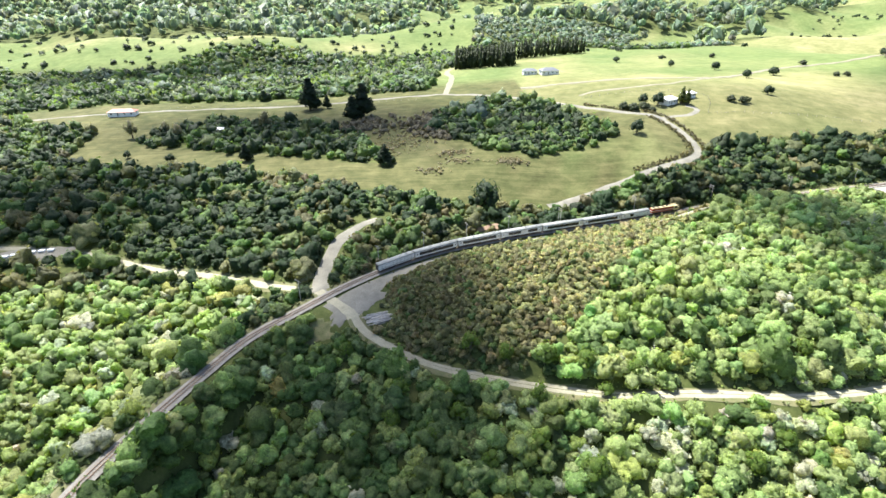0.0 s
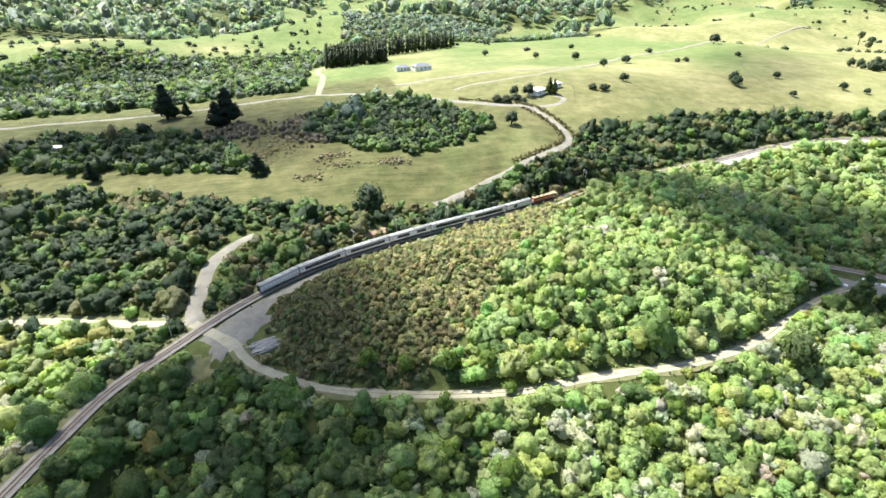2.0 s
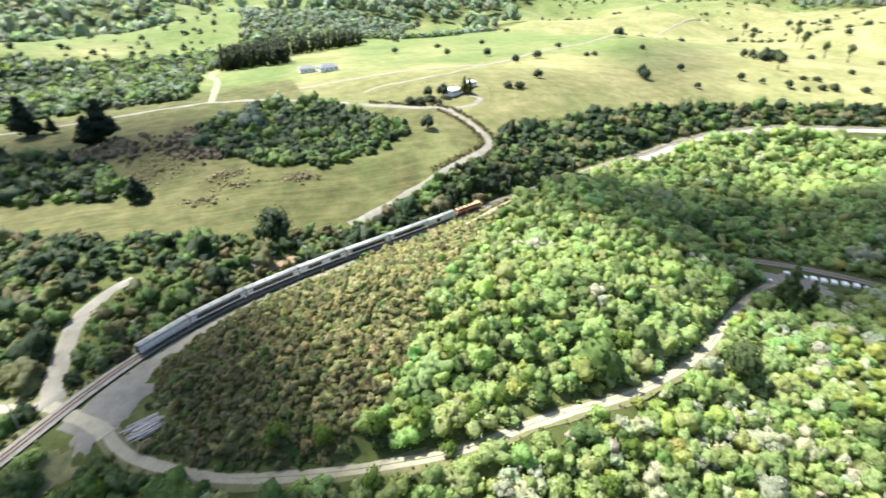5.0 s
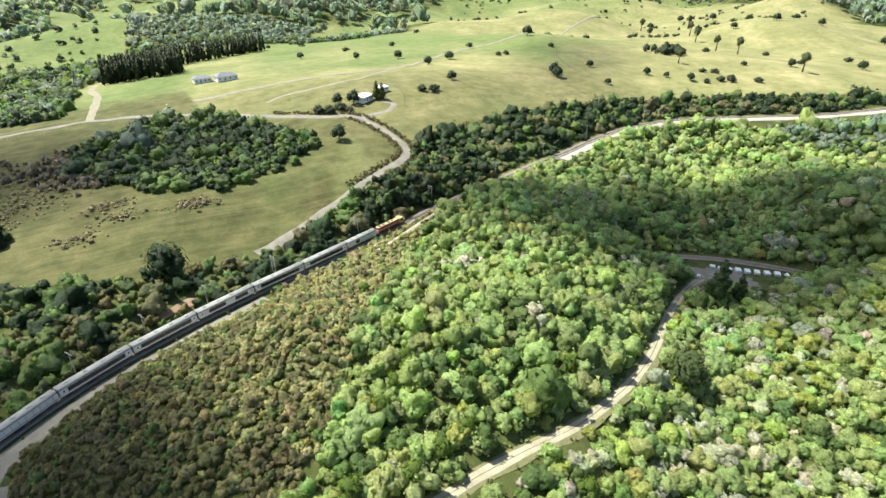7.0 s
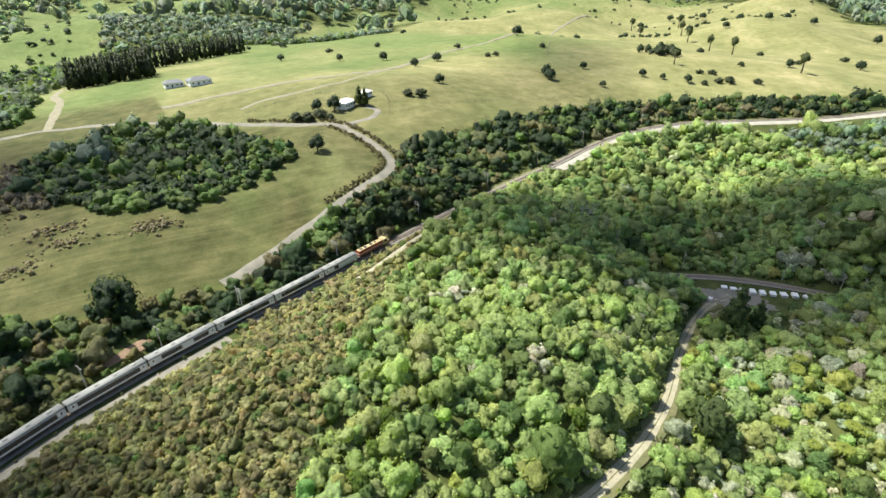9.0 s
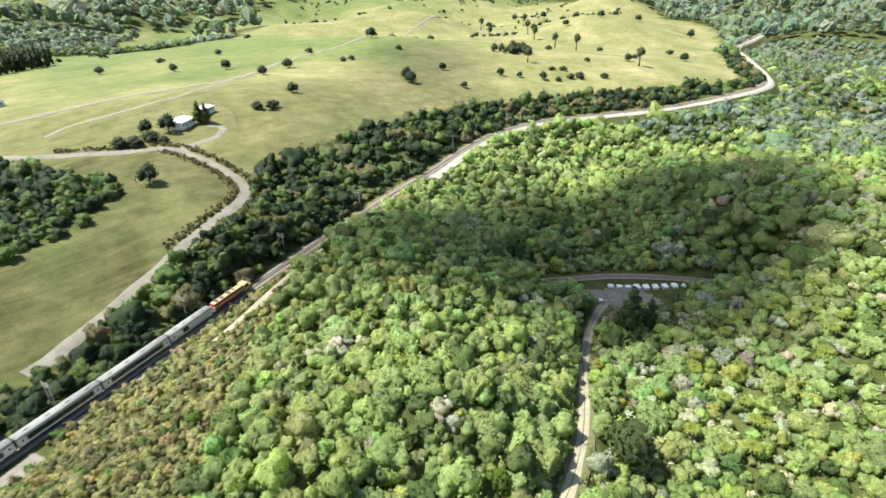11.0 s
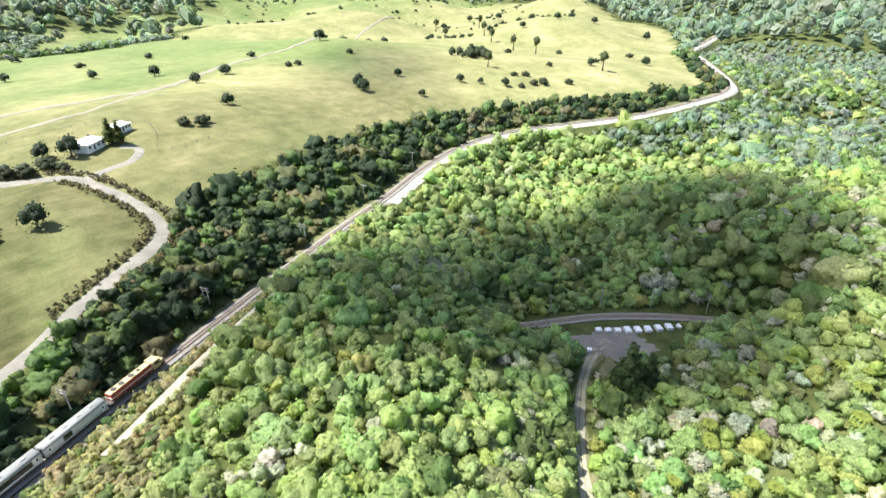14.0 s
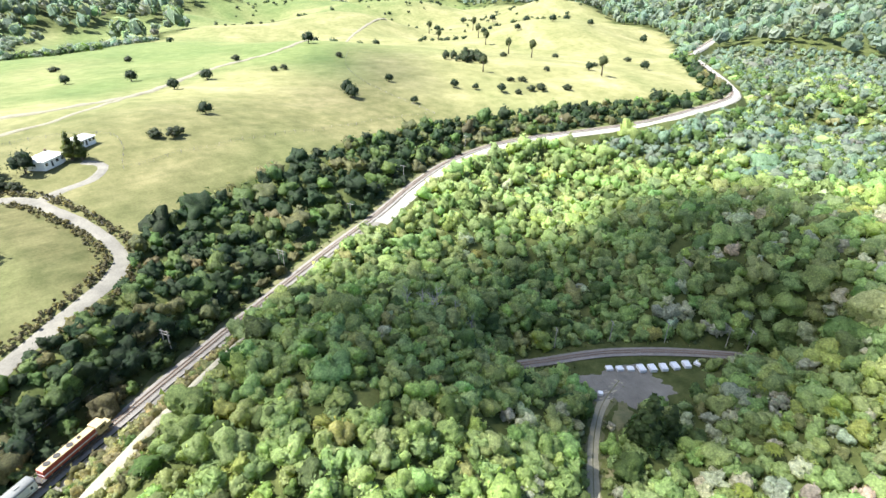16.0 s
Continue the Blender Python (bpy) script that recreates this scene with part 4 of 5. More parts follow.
# ---- single trees ----
def tree_kind(name, label, category, tint, seed, form="round", height=8.0, radius=3.2, bare=0.28, sprays=260):
    """One tree: tapered trunk with limbs, and a crown of many sprays."""
    rs = np.random.RandomState(seed)
    t = tagged(new(name), label, category)
    bm = bmesh.new()
    rod(bm, (0, 0, -0.4), (0, 0, height * 0.72), 0.045 * height, 0.012 * height, 9)
    for k in range(7):
        a, z0 = k * 2.4 + rs.uniform(-0.3, 0.3), height * rs.uniform(bare, 0.62)
        reach = radius * rs.uniform(0.45, 0.8) * (0.7 if form == "cone" else 1)
        rod(bm, (0, 0, z0), (reach * math.cos(a), reach * math.sin(a), z0 + height * rs.uniform(0.08, 0.22)), 0.016 * height, 0.006 * height, 6)
    part("trunk", bm, BARK, t, smooth=True)
    v, f, tone, nv = crown_shape(rs, 11 if form == "cone" else 13, sprays, 0.105 if form == "round" else 0.15, form, 0.64 if form == "round" else 0.82)
    v = v.copy()
    if form == "cone":
        v[:, 2] = height * bare + (v[:, 2] / 3.6) * height * (1 - bare)
        v[:, :2] *= radius
    else:
        v[:, 2] = height * bare + (v[:, 2] - 0.05) / 1.55 * height * (1 - bare)
        v[:, :2] *= radius
    jit = np.array(tint)[None] * tone[:, None] * (1 + 0.05 * rs.normal(size=(len(v), 3)))
    c = new("crown", mesh_arrays("crown", v, f, LEAF, jit.clip(0.01, 0.8), normals=nv.astype(np.float32)))
    c.parent = t
    return t


def plant_out(kind, places, group=""):
    """Puts a tree at the first place and copies at the others: x, y, scale."""
    rs = np.random.RandomState(len(places) + 3)
    for n, (x, y, s) in enumerate(places):
        m = Matrix.Translation((x, y, ground_z(x, y))) @ Matrix.Rotation(rs.uniform(0, 6.28), 4, "Z") @ Matrix.Diagonal((s, s, s * rs.uniform(0.9, 1.1), 1))
        if n == 0:
            kind.matrix_basis = m
        else:
            c = kind.copy()
            scene.collection.objects.link(c)
            c.matrix_basis = m
            for ch in kind.children:
                d = ch.copy()
                scene.collection.objects.link(d)
                d.parent = c
        if group:
            kind["group"] = group


DARK, DEEP, OLIVE = (0.030, 0.058, 0.022), (0.022, 0.042, 0.02), (0.085, 0.11, 0.035)
lone = tree_kind("macrocarpa_tree", "dense dark green bushy tree at the meadow edge", "tree", DARK, 31, height=14, radius=7.0, bare=0.08, sprays=420)
plant_out(lone, [(20, 226, 1.0)])
pine = tree_kind("pine_tree", "tall dark conifer standing on the meadow", "tree", DEEP, 32, "cone", height=20, radius=7.4, bare=0.06, sprays=900)
plant_out(pine, [(-101, 408, 1.25), (-55, 368, 1.30), (-61, 360, 0.95), (-31, 272, 0.62), (-110, 286, 0.55), (-88, 408, 0.5)], "conifers on the meadow")
willow = tree_kind("bare_willow", "pale hazy olive tree with thin foliage", "tree", (0.20, 0.20, 0.10), 33, height=12, radius=4.5, bare=0.15, sprays=200)
plant_out(willow, [(-205, 345, 1.0), (-170, 335, 0.9), (-118, 352, 1.1), (-186, 352, 0.8)], "pale willows by the meadow")
rounded = tree_kind("pasture_tree", "round dark green tree standing in open pasture", "tree", DARK, 34, height=8, radius=4.2, bare=0.05)
plant_out(rounded, [(110, 297, 1.05), (131, 352, 0.9), (139.5, 348, 1.05), (226, 376, 0.9), (325, 375, 1.15), (329, 384, 1.15), (441, 556, 1.45), (253, 514, 1.0), (252, 455, 0.9), (287, 477, 1.1), (376, 391, 0.8),
                    (432, 330, 0.9), (420, 345, 0.7), (355, 349, 0.7), (560, 318, 1.0), (660, 300, 1.2), (977, 409, 1.6), (918, 538, 1.5), (964, 494, 1.3), (848, 561, 1.3),
                    (894, 652, 1.5), (1019, 642, 2.0), (1051, 578, 1.6), (930, 781, 1.6), (1122, 782, 1.8), (1079, 827, 1.8), (221, 537, 0.9), (181, 580, 0.9), (408, 356, 0.8), (-188, 306, 0.6), (-155, 291, 0.7)], "scattered pasture trees")
poplar = tree_kind("gum_tree", "tall slender tree with an open crown", "tree", OLIVE, 35, height=16, radius=4.0, bare=0.42, sprays=180)
plant_out(poplar, [(546, 300, 1.2), (640, 420, 1.2), (760, 560, 1.3), (800, 600, 1.4), (690, 480, 1.3), (830, 700, 1.4), (960, 720, 1.5), (1080, 640, 1.5), (470, 372, 0.9), (880, 760, 1.5)], "tall thin pasture trees")
fir = tree_kind("garden_conifer", "upright yellow-green garden conifer beside the house", "tree", (0.10, 0.13, 0.03), 36, "cone", height=10, radius=3.2, bare=0.04, sprays=300)
plant_out(fir, [(155.5, 350, 1.1), (158, 347.5, 1.0)], "garden conifers")
bush = tree_kind("pasture_bush", "low dark bush growing in the pasture", "bush", (0.055, 0.075, 0.03), 37, height=3.4, radius=3.2, bare=0.0, sprays=160)
plant_out(bush, [(338, 471, 1.1), (345, 470, 1.2), (190, 354, 1.2), (195, 351, 1.2), (199, 353, 1.0), (461, 313, 1.4), (466, 316, 1.3), (455, 318, 1.2), (471, 335, 1.3), (463, 341, 1.1), (128, 342, 1.5), (122, 341, 1.4), (117, 345, 1.3), (132, 337, 1.0),
                 (480, 300, 1.3), (440, 320, 1.0), (520, 340, 1.2), (600, 330, 1.3), (580, 420, 1.4), (700, 420, 1.6), (350, 540, 1.3), (410, 480, 1.2), (240, 610, 1.4), (300, 620, 1.4), (720, 340, 1.6)], "low pasture bushes")
for gx0, gy0, gn in ((505, 412, 26),):
    rs = np.random.RandomState(77)
    grove = tree_kind("grove_tree", "dark green tree of a small pasture grove", "tree", (0.045, 0.07, 0.026), 38, height=7, radius=4.0, bare=0.05, sprays=120)
    plant_out(grove, [(gx0 + rs.normal(0, 14), gy0 + rs.normal(0, 9), rs.uniform(0.8, 1.3)) for _ in range(gn)], "small pasture grove")
bigtree = tree_kind("kahikatea_tree", "large spreading grey-green tree rising over the bush", "tree", (0.10, 0.145, 0.05), 39, height=15, radius=6.0, bare=0.25, sprays=520)
plant_out(bigtree, [(144, 113, 1.0)])
darktree = tree_kind("rimu_tree", "tall dark olive tree with drooping layered foliage", "tree", (0.085, 0.130, 0.045), 40, "cone", height=17, radius=5.4, bare=0.10, sprays=420)
plant_out(darktree, [(196, 138, 1.0), (203, 134, 0.7)], "dark layered trees")
bright = tree_kind("broadleaf_tree", "rounded bright green broadleaf tree", "tree", (0.14, 0.22, 0.035), 41, height=6.5, radius=3.3, bare=0.05, sprays=330)
plant_out(bright, [(44, 109.5, 0.75), (8, 124, 0.9), (18, 121, 0.8), (29, 119.5, 1.0), (40, 118, 1.05), (54, 116, 0.95), (24, 95, 0.95), (-14, 104, 0.9), (12, 92, 0.9), (36, 88, 1.25), (4, 103, 0.85), (-3, 98, 0.9), (62, 119, 0.9), (70, 121, 0.8), (88, 98, 0.9), (66, 140, 0.8), (55, 134, 0.8), (68, 154, 0.75), (107, 126, 0.85), (61, 139, 0.7), (77, 92, 0.95), (26, 108, 0.85), (-12, 111, 0.9), (-29, 126, 0.85), (67, 144, 0.7), (70, 178, 0.7)], "bright broadleaf trees")
pale = tree_kind("flowering_shrub", "pale creamy-white flowering shrub", "shrub", (0.46, 0.47, 0.36), 42, height=4.0, radius=2.8, bare=0.0, sprays=260)
plant_out(pale, [(131, 91, 1.3), (176, 108, 1.1), (225, 113, 1.2), (152, 146, 1.0), (156, 150, 1.1), (90, 105, 0.9), (60, 98, 0.9), (105, 92, 1.0), (145, 144, 0.9), (140, 137, 1.0), (155, 156, 0.8), (182, 114, 1.15), (177, 137, 0.7), (157, 143, 0.9), (92, 147, 0.7), (75, 133, 0.7), (53, 99, 1.1), (51, 120, 0.8), (144, 147, 0.8), (89, 149, 0.6), (102, 117, 0.8), (43, 104, 0.8), (137, 138, 0.8), (160, 151, 0.9), (121, 96, 0.9), (113, 100, 0.8)], "pale flowering shrubs")


def fern_kind():
    """A tree fern: slim trunk and a wheel of arching fronds."""
    t = tagged(new("tree_fern"), "yellow-green tree fern with a wheel of fronds", "tree fern")
    part("trunk", rod(bmesh.new(), (0, 0, -0.3), (0, 0, 3.4), 0.16, 0.12, 7), BARK, t)
    bm = bmesh.new()
    for k in range(14):
        a = k * 2 * math.pi / 14
        prev = None
        for i, (d, z, w) in enumerate(((0.1, 3.4, 0.10), (0.8, 3.95, 0.34), (1.6, 3.95, 0.36), (2.3, 3.35, 0.06))):
            p = Vector((d * math.cos(a), d * math.sin(a), z))
            s = Vector((-math.sin(a), math.cos(a), 0)) * w
            row = (bm.verts.new(p - s), bm.verts.new(p + Vector((0, 0, 0.08))), bm.verts.new(p + s))
            if prev:
                bm.faces.new((prev[0], prev[1], row[1], row[0]))
                bm.faces.new((prev[1], prev[2], row[2], row[1]))
            prev = row
    me = bpy.data.meshes.new("fronds")
    bm.to_mesh(me)
    bm.free()
    at = me.attributes.new("tint", "FLOAT_COLOR", "POINT")
    at.data.foreach_set("color", np.tile([0.26, 0.31, 0.06, 1.0], len(me.vertices)).astype(np.float32))
    me.materials.append(LEAF)
    o = new("fronds", me)
    o.parent = t
    return t


rs = np.random.RandomState(55)
plant_out(fern_kind(), [(rs.uniform(165, 235), rs.uniform(85, 118), rs.uniform(0.8, 1.2)) for _ in range(26)], "tree ferns in the gully")


def snag_kind():
    """A dead standing tree of bare grey branches."""
    t = tagged(new("dead_tree"), "bare grey dead tree standing in the bush", "dead tree")
    rs = np.random.RandomState(60)
    bm = rod(bmesh.new(), (0, 0, -0.3), (0.3, 0.1, 9.0), 0.22, 0.06, 7)
    part("trunk", bm, DEADWOOD, t)
    bm = bmesh.new()
    for k in range(16):
        a, z0 = rs.uniform(0, 6.28), rs.uniform(2.5, 8)
        L = rs.uniform(1.2, 2.6)
        e = Vector((L * math.cos(a), L * math.sin(a), z0 + rs.uniform(0.6, 1.8)))
        rod(bm, (0.1, 0, z0), e, 0.07, 0.025, 5)
        rod(bm, e * 0.6 + Vector((0, 0, z0 * 0.4)), e + Vector((rs.uniform(-0.8, 0.8), rs.uniform(-0.8, 0.8), 0.9)), 0.035, 0.012, 4)
    part("branches", bm, DEADWOOD, t)
    return t


plant_out(snag_kind(), [(190, 206, 1.0), (193, 203, 1.1), (197, 199, 0.9), (188, 201, 1.0), (186, 209, 0.8), (200, 195, 0.9), (60, 121, 0.6), (153, 152, 0.7)], "bare dead trees")

# dry brush heaps on the meadow slope
rs = np.random.RandomState(61)
bx, by = [], []
for cx, cy, sx, sy, n in ((36, 268, 5, 2.0, 140), (6, 281, 4, 2, 110), (-6, 262, 4, 2, 80), (8, 270, 4, 2, 80), (-16, 322, 10, 14, 420), (-30, 300, 8, 10, 160)):
    bx.append(rs.normal(cx, sx, n))
    by.append(rs.normal(cy, sy, n))
bx, by = np.concatenate(bx), np.concatenate(by)
br = 0.75 * np.exp(rs.normal(0, 0.35, len(bx)))
plants("dry_brush", "weed", bx, by, br, br * 0.45, np.tile([(0.34, 0.30, 0.20)], (len(bx), 1)) * rs.uniform(0.7, 1.3, (len(bx), 1)), "dry grey-brown brush heaps on the meadow", rs)
# leafless thicket at the edge of the grove
tx, ty = [], []
for cx, cy, sx, sy, n in ((-9, 338, 7, 12, 150), (-52, 345, 12, 10, 150), (-2, 318, 6, 8, 70)):
    tx.append(rs.normal(cx, sx, n))
    ty.append(rs.normal(cy, sy, n))
tx, ty = np.concatenate(tx), np.concatenate(ty)
tr = 1.7 * np.exp(rs.normal(0, 0.3, len(tx)))
plants("bare_thicket", "shrub", tx, ty, tr, tr * rs.uniform(1.0, 1.5, len(tx)), np.tile([(0.19, 0.17, 0.125)], (len(tx), 1)) * rs.uniform(0.75, 1.25, (len(tx), 1)), "grey-brown leafless thicket beside the grove", rs)
# reeds and gorse along the meadow road
seg = offset(FIELDROAD[FIELDROAD[:, 0] > 92], -4.2)
seg = np.vstack([seg, offset(FIELDROAD[(FIELDROAD[:, 0] > 100) & (FIELDROAD[:, 1] < 330)], 3.4)])
hx, hy = seg[:, 0].repeat(8) + rs.normal(0, 1.2, len(seg) * 8), seg[:, 1].repeat(8) + rs.normal(0, 1.2, len(seg) * 8)
mm = away(hx, hy, FIELDROAD)[0] > 2.4
hx, hy = hx[mm], hy[mm]
plants("road_hedge", "weed", hx, hy, rs.uniform(0.5, 1.1, len(hx)), rs.uniform(0.4, 1.0, len(hx)), np.tile([(0.17, 0.155, 0.08)], (len(hx), 1)) * rs.uniform(0.6, 1.3, (len(hx), 1)), "rough dry hedge of gorse beside the farm road", rs)
# pine plantation
px, py = sown(rs, 14, 78, 556, 600, 5.0)
p2x, p2y = sown(rs, 60, 190, 640, 740, 6.0)
k2 = np.abs((p2y - 645) - (p2x - 60) * 0.72) < 12
px, py = np.r_[px, p2x[k2]], np.r_[py, p2y[k2]]
pr = rs.uniform(2.6, 3.6, len(px))
plants("pine_plantation", "pine", px, py, pr, rs.uniform(5.6, 7.0, len(px)), np.tile([(0.045, 0.065, 0.026)], (len(px), 1)) * rs.uniform(0.75, 1.3, (len(px), 1)), "dense plantation block of tall dark pines", rs, 0.05)
# far scattered trees in the paddocks
sx, sy = sown(rs, -1000, 1700, 600, 1500, 25)
kk = (inside(sx, sy, PADDOCK) & (rs.uniform(size=len(sx)) < 0.45)) | (inside(sx, sy, PASTURE) & (sy > 640) & (waves(sx, sy, 180, 31) > 0.25) & (rs.uniform(size=len(sx)) < 0.5))
sx, sy = sx[kk], sy[kk]
sr = rs.uniform(3.0, 6.5, len(sx))
plants("paddock_trees", "far", sx, sy, sr, sr * 1.2, np.tile([(0.045, 0.07, 0.03)], (len(sx), 1)) * rs.uniform(0.7, 1.4, (len(sx), 1)), "scattered trees and hedges of distant paddocks", rs)


# ---- train ----
def loft(bm, x0, x1, prof):
    """A body of one cross-section from x0 to x1."""
    a = [bm.verts.new((x0, y, z)) for y, z in prof]
    b = [bm.verts.new((x1, y, z)) for y, z in prof]
    n = len(prof)
    for i in range(n):
        bm.faces.new((a[i], a[(i + 1) % n], b[(i + 1) % n], b[i]))
    bm.faces.new(a[::-1])
    bm.faces.new(b)
    bmesh.ops.recalc_face_normals(bm, faces=bm.faces)
    return bm


SIDE = [(-1.32, 0.95), (-1.36, 1.3), (-1.36, 2.85), (-1.30, 3.0), (1.30, 3.0), (1.36, 2.85), (1.36, 1.3), (1.32, 0.95)]
ROOF = [(-1.34, 2.98), (-1.22, 3.25), (-0.85, 3.48), (0, 3.60), (0.85, 3.48), (1.22, 3.25), (1.34, 2.98)]


def bogie(parent, x):
    bm = boxes((x - 1.3, x + 1.3, -1.05, -0.85, 0.45, 0.75), (x - 1.3, x + 1.3, 0.85, 1.05, 0.45, 0.75), (x - 0.3, x + 0.3, -1.0, 1.0, 0.5, 0.8))
    b = part("bogie", bm, UNDER, parent)
    for dx in (-0.9, 0.9):
        bm = bmesh.new()
        for s in (-0.53, 0.53):
            rod(bm, (x + dx, s - 0.06, 0.56), (x + dx, s + 0.06, 0.56), 0.42, 0.42, 16)
        rod(bm, (x + dx, -0.6, 0.56), (x + dx, 0.6, 0.56), 0.07, 0.07, 8)
        part("wheelset", bm, UNDER, b)


def carriage(length, kind):
    label = {"saloon": "silver passenger carriage with long dark tinted windows", "buffet": "silver buffet carriage with two window groups and white panels", "van": "pale silver luggage van with grey roof", "viewing": "silver open-sided tail van with grey roof"}[kind]
    t = tagged(new("railway_carriage"), label, "railway carriage", "carriages of the train")
    h = length / 2
    part("body", loft(bmesh.new(), -h + 0.35, h - 0.35, SIDE), SILVER, t)
    part("roof", loft(bmesh.new(), -h + 0.3, h - 0.3, ROOF), ROOFGREY, t, "light grey ribbed roof", True)
    part("underframe", boxes((-h + 0.4, h - 0.4, -1.1, 1.1, 0.72, 0.97), (-3.2, -0.8, -1.15, 1.15, 0.35, 0.75), (0.6, 3.0, -1.15, 1.15, 0.38, 0.75)), UNDER, t)
    for x in (-h + 3.0, h - 3.0):
        bogie(t, x)
    for x in (-h + 0.12, h - 0.12):
        part("gangway", boxes((x - 0.24, x + 0.24, -0.55, 0.55, 0.9, 3.1), bev=0.05), UNDER, t, "black rubber gangway")
    spans = {"saloon": [(-h + 2.3, h - 2.3)], "buffet": [(-h + 3.6, -0.6), (2.8, h - 2.6)], "van": [(-h + 4.4, -h + 6.4)], "viewing": []}[kind]
    for s in (-1, 1):
        y0, y1 = (1.352, 1.372) if s > 0 else (-1.372, -1.352)
        for a, b in spans:
            band = part("window_band", boxes((a, b, y0, y1, 1.54, 2.84)), BLUEGREY, t, "dark band round the windows")
            n = max(1, int((b - a) / 1.9))
            for k in range(n):
                q0, q1 = a + (b - a) * k / n + 0.07, a + (b - a) * (k + 1) / n - 0.07
                part("window", boxes((q0, q1, min(y0, y1) - 0.006, max(y0, y1) + 0.006, 1.62, 2.76)), DARKGLASS, band)
        part("stripe", boxes((-h + 0.5, h - 0.5, y0, y1, 1.30, 1.50)), WHITEPAINT if kind in ("saloon", "buffet") else ROOFGREY, t)
        if kind != "viewing":
            for x in (-h + 1.35, h - 1.35):
                d = part("door", boxes((x - 0.42, x + 0.42, y0, y1, 1.0, 2.82)), WHITEPAINT, t, "white end door")
                part("door_window", boxes((x - 0.2, x + 0.2, min(y0, y1) - 0.006, max(y0, y1) + 0.006, 1.9, 2.55)), DARKGLASS, d)
        else:
            for k in range(9):
                x = -h + 1.6 + k * (length - 3.2) / 8
                part("side_rib", boxes((x - 0.05, x + 0.05, min(y0, y1), max(y0, y1) + 0.02, 1.0, 2.9)), ROOFGREY, t)
    for k in range(4):
        x = -h + 3 + k * (length - 6) / 3
        part("roof_vent", boxes((x - 0.5, x + 0.5, -0.35, 0.35, 3.5, 3.72), bev=0.05), ROOFGREY, t)
    return t


def locomotive():
    t = tagged(new("locomotive"), "red diesel locomotive with yellow ends and roof", "locomotive")
    part("frame", boxes((-8.3, 8.3, -1.3, 1.3, 0.85, 1.2)), UNDER, t)
    part("hood", boxes((-7.2, 4.6, -0.98, 0.98, 1.2, 3.1), bev=0.12), RED, t)
    part("hood_roof", boxes((-7.1, 4.5, -0.9, 0.9, 3.08, 3.3), bev=0.08), YELLOW, t, "faded yellow hood top")
    cab = part("cab", boxes((4.62, 7.0, -1.35, 1.35, 1.2, 3.45), bev=0.12), YELLOW, t, "yellow driver's cab")
    for s in (-1, 1):
        part("cab_window", boxes((5.2, 6.5, s * 1.36 - 0.01, s * 1.36 + 0.01, 2.3, 3.0)), DARKGLASS, cab)
        part("windscreen", boxes((7.0, 7.02, s * 0.65 - 0.45, s * 0.65 + 0.45, 2.35, 3.05)), DARKGLASS, cab)
        part("walkway_rail", boxes(*[(x - 0.03, x + 0.03, s * 1.25 - 0.03, s * 1.25 + 0.03, 1.2, 2.1) for x in range(-8, 5, 2)], (-8.0, 4.5, s * 1.25 - 0.03, s * 1.25 + 0.03, 2.06, 2.14)), YELLOW, t)
    part("nose", boxes((7.02, 8.3, -0.95, 0.95, 1.2, 2.25), bev=0.15), YELLOW, t, "short yellow nose")
    part("stripe", boxes((-7.22, 4.6, -1.0, 1.0, 1.9, 2.15)), WHITEPAINT, t)
    for x in (-5.5, -3.4, -0.5):
        bm = rod(bmesh.new(), (x, 0, 3.28), (x, 0, 3.42), 0.7, 0.66, 20)
        part("roof_fan", bm, UNDER, t, "dark round radiator fan")
    part("exhaust", boxes((1.2, 1.9, -0.25, 0.25, 3.28, 3.55)), UNDER, t)
    part("fuel_tank", boxes((-2.0, 2.0, -1.15, 1.15, 0.3, 0.9), bev=0.1), UNDER, t)
    for x in (-5.4, 5.4):
        bogie(t, x)
    return t


rail_s = np.r_[0, np.cumsum(np.linalg.norm(np.diff(RAIL, axis=0), axis=1))]


def on_rail(s):
    return Vector((float(np.interp(s, rail_s, RAIL[:, 0])), float(np.interp(s, rail_s, RAIL[:, 1])), 0.12))


def couple(ob, s, length, half):
    a, b = on_rail(s + length / 2 - half), on_rail(s + length / 2 + half)
    mid = (a + b) / 2
    ob.matrix_basis = Matrix.Translation(mid) @ Matrix.Rotation(math.atan2(b.y - a.y, b.x - a.x), 4, "Z")


tail = float(rail_s[np.argmin(np.hypot(RAIL[:, 0] + 24, RAIL[:, 1] - 172.5))])
proto = {}
s_at = tail
for kind, length in (("viewing", 16.6), ("saloon", 19.9), ("saloon", 19.9), ("buffet", 19.9), ("saloon", 19.9), ("saloon", 19.9), ("van", 15.4)):
    if kind not in proto:
        proto[kind] = carriage(length, kind)
        ob = proto[kind]
    else:
        ob = copy_thing(proto[kind], Matrix.Identity(4))
    couple(ob, s_at, length, length / 2 - 3)
    s_at += length
loco = locomotive()
couple(loco, s_at, 17.2, 5.4)


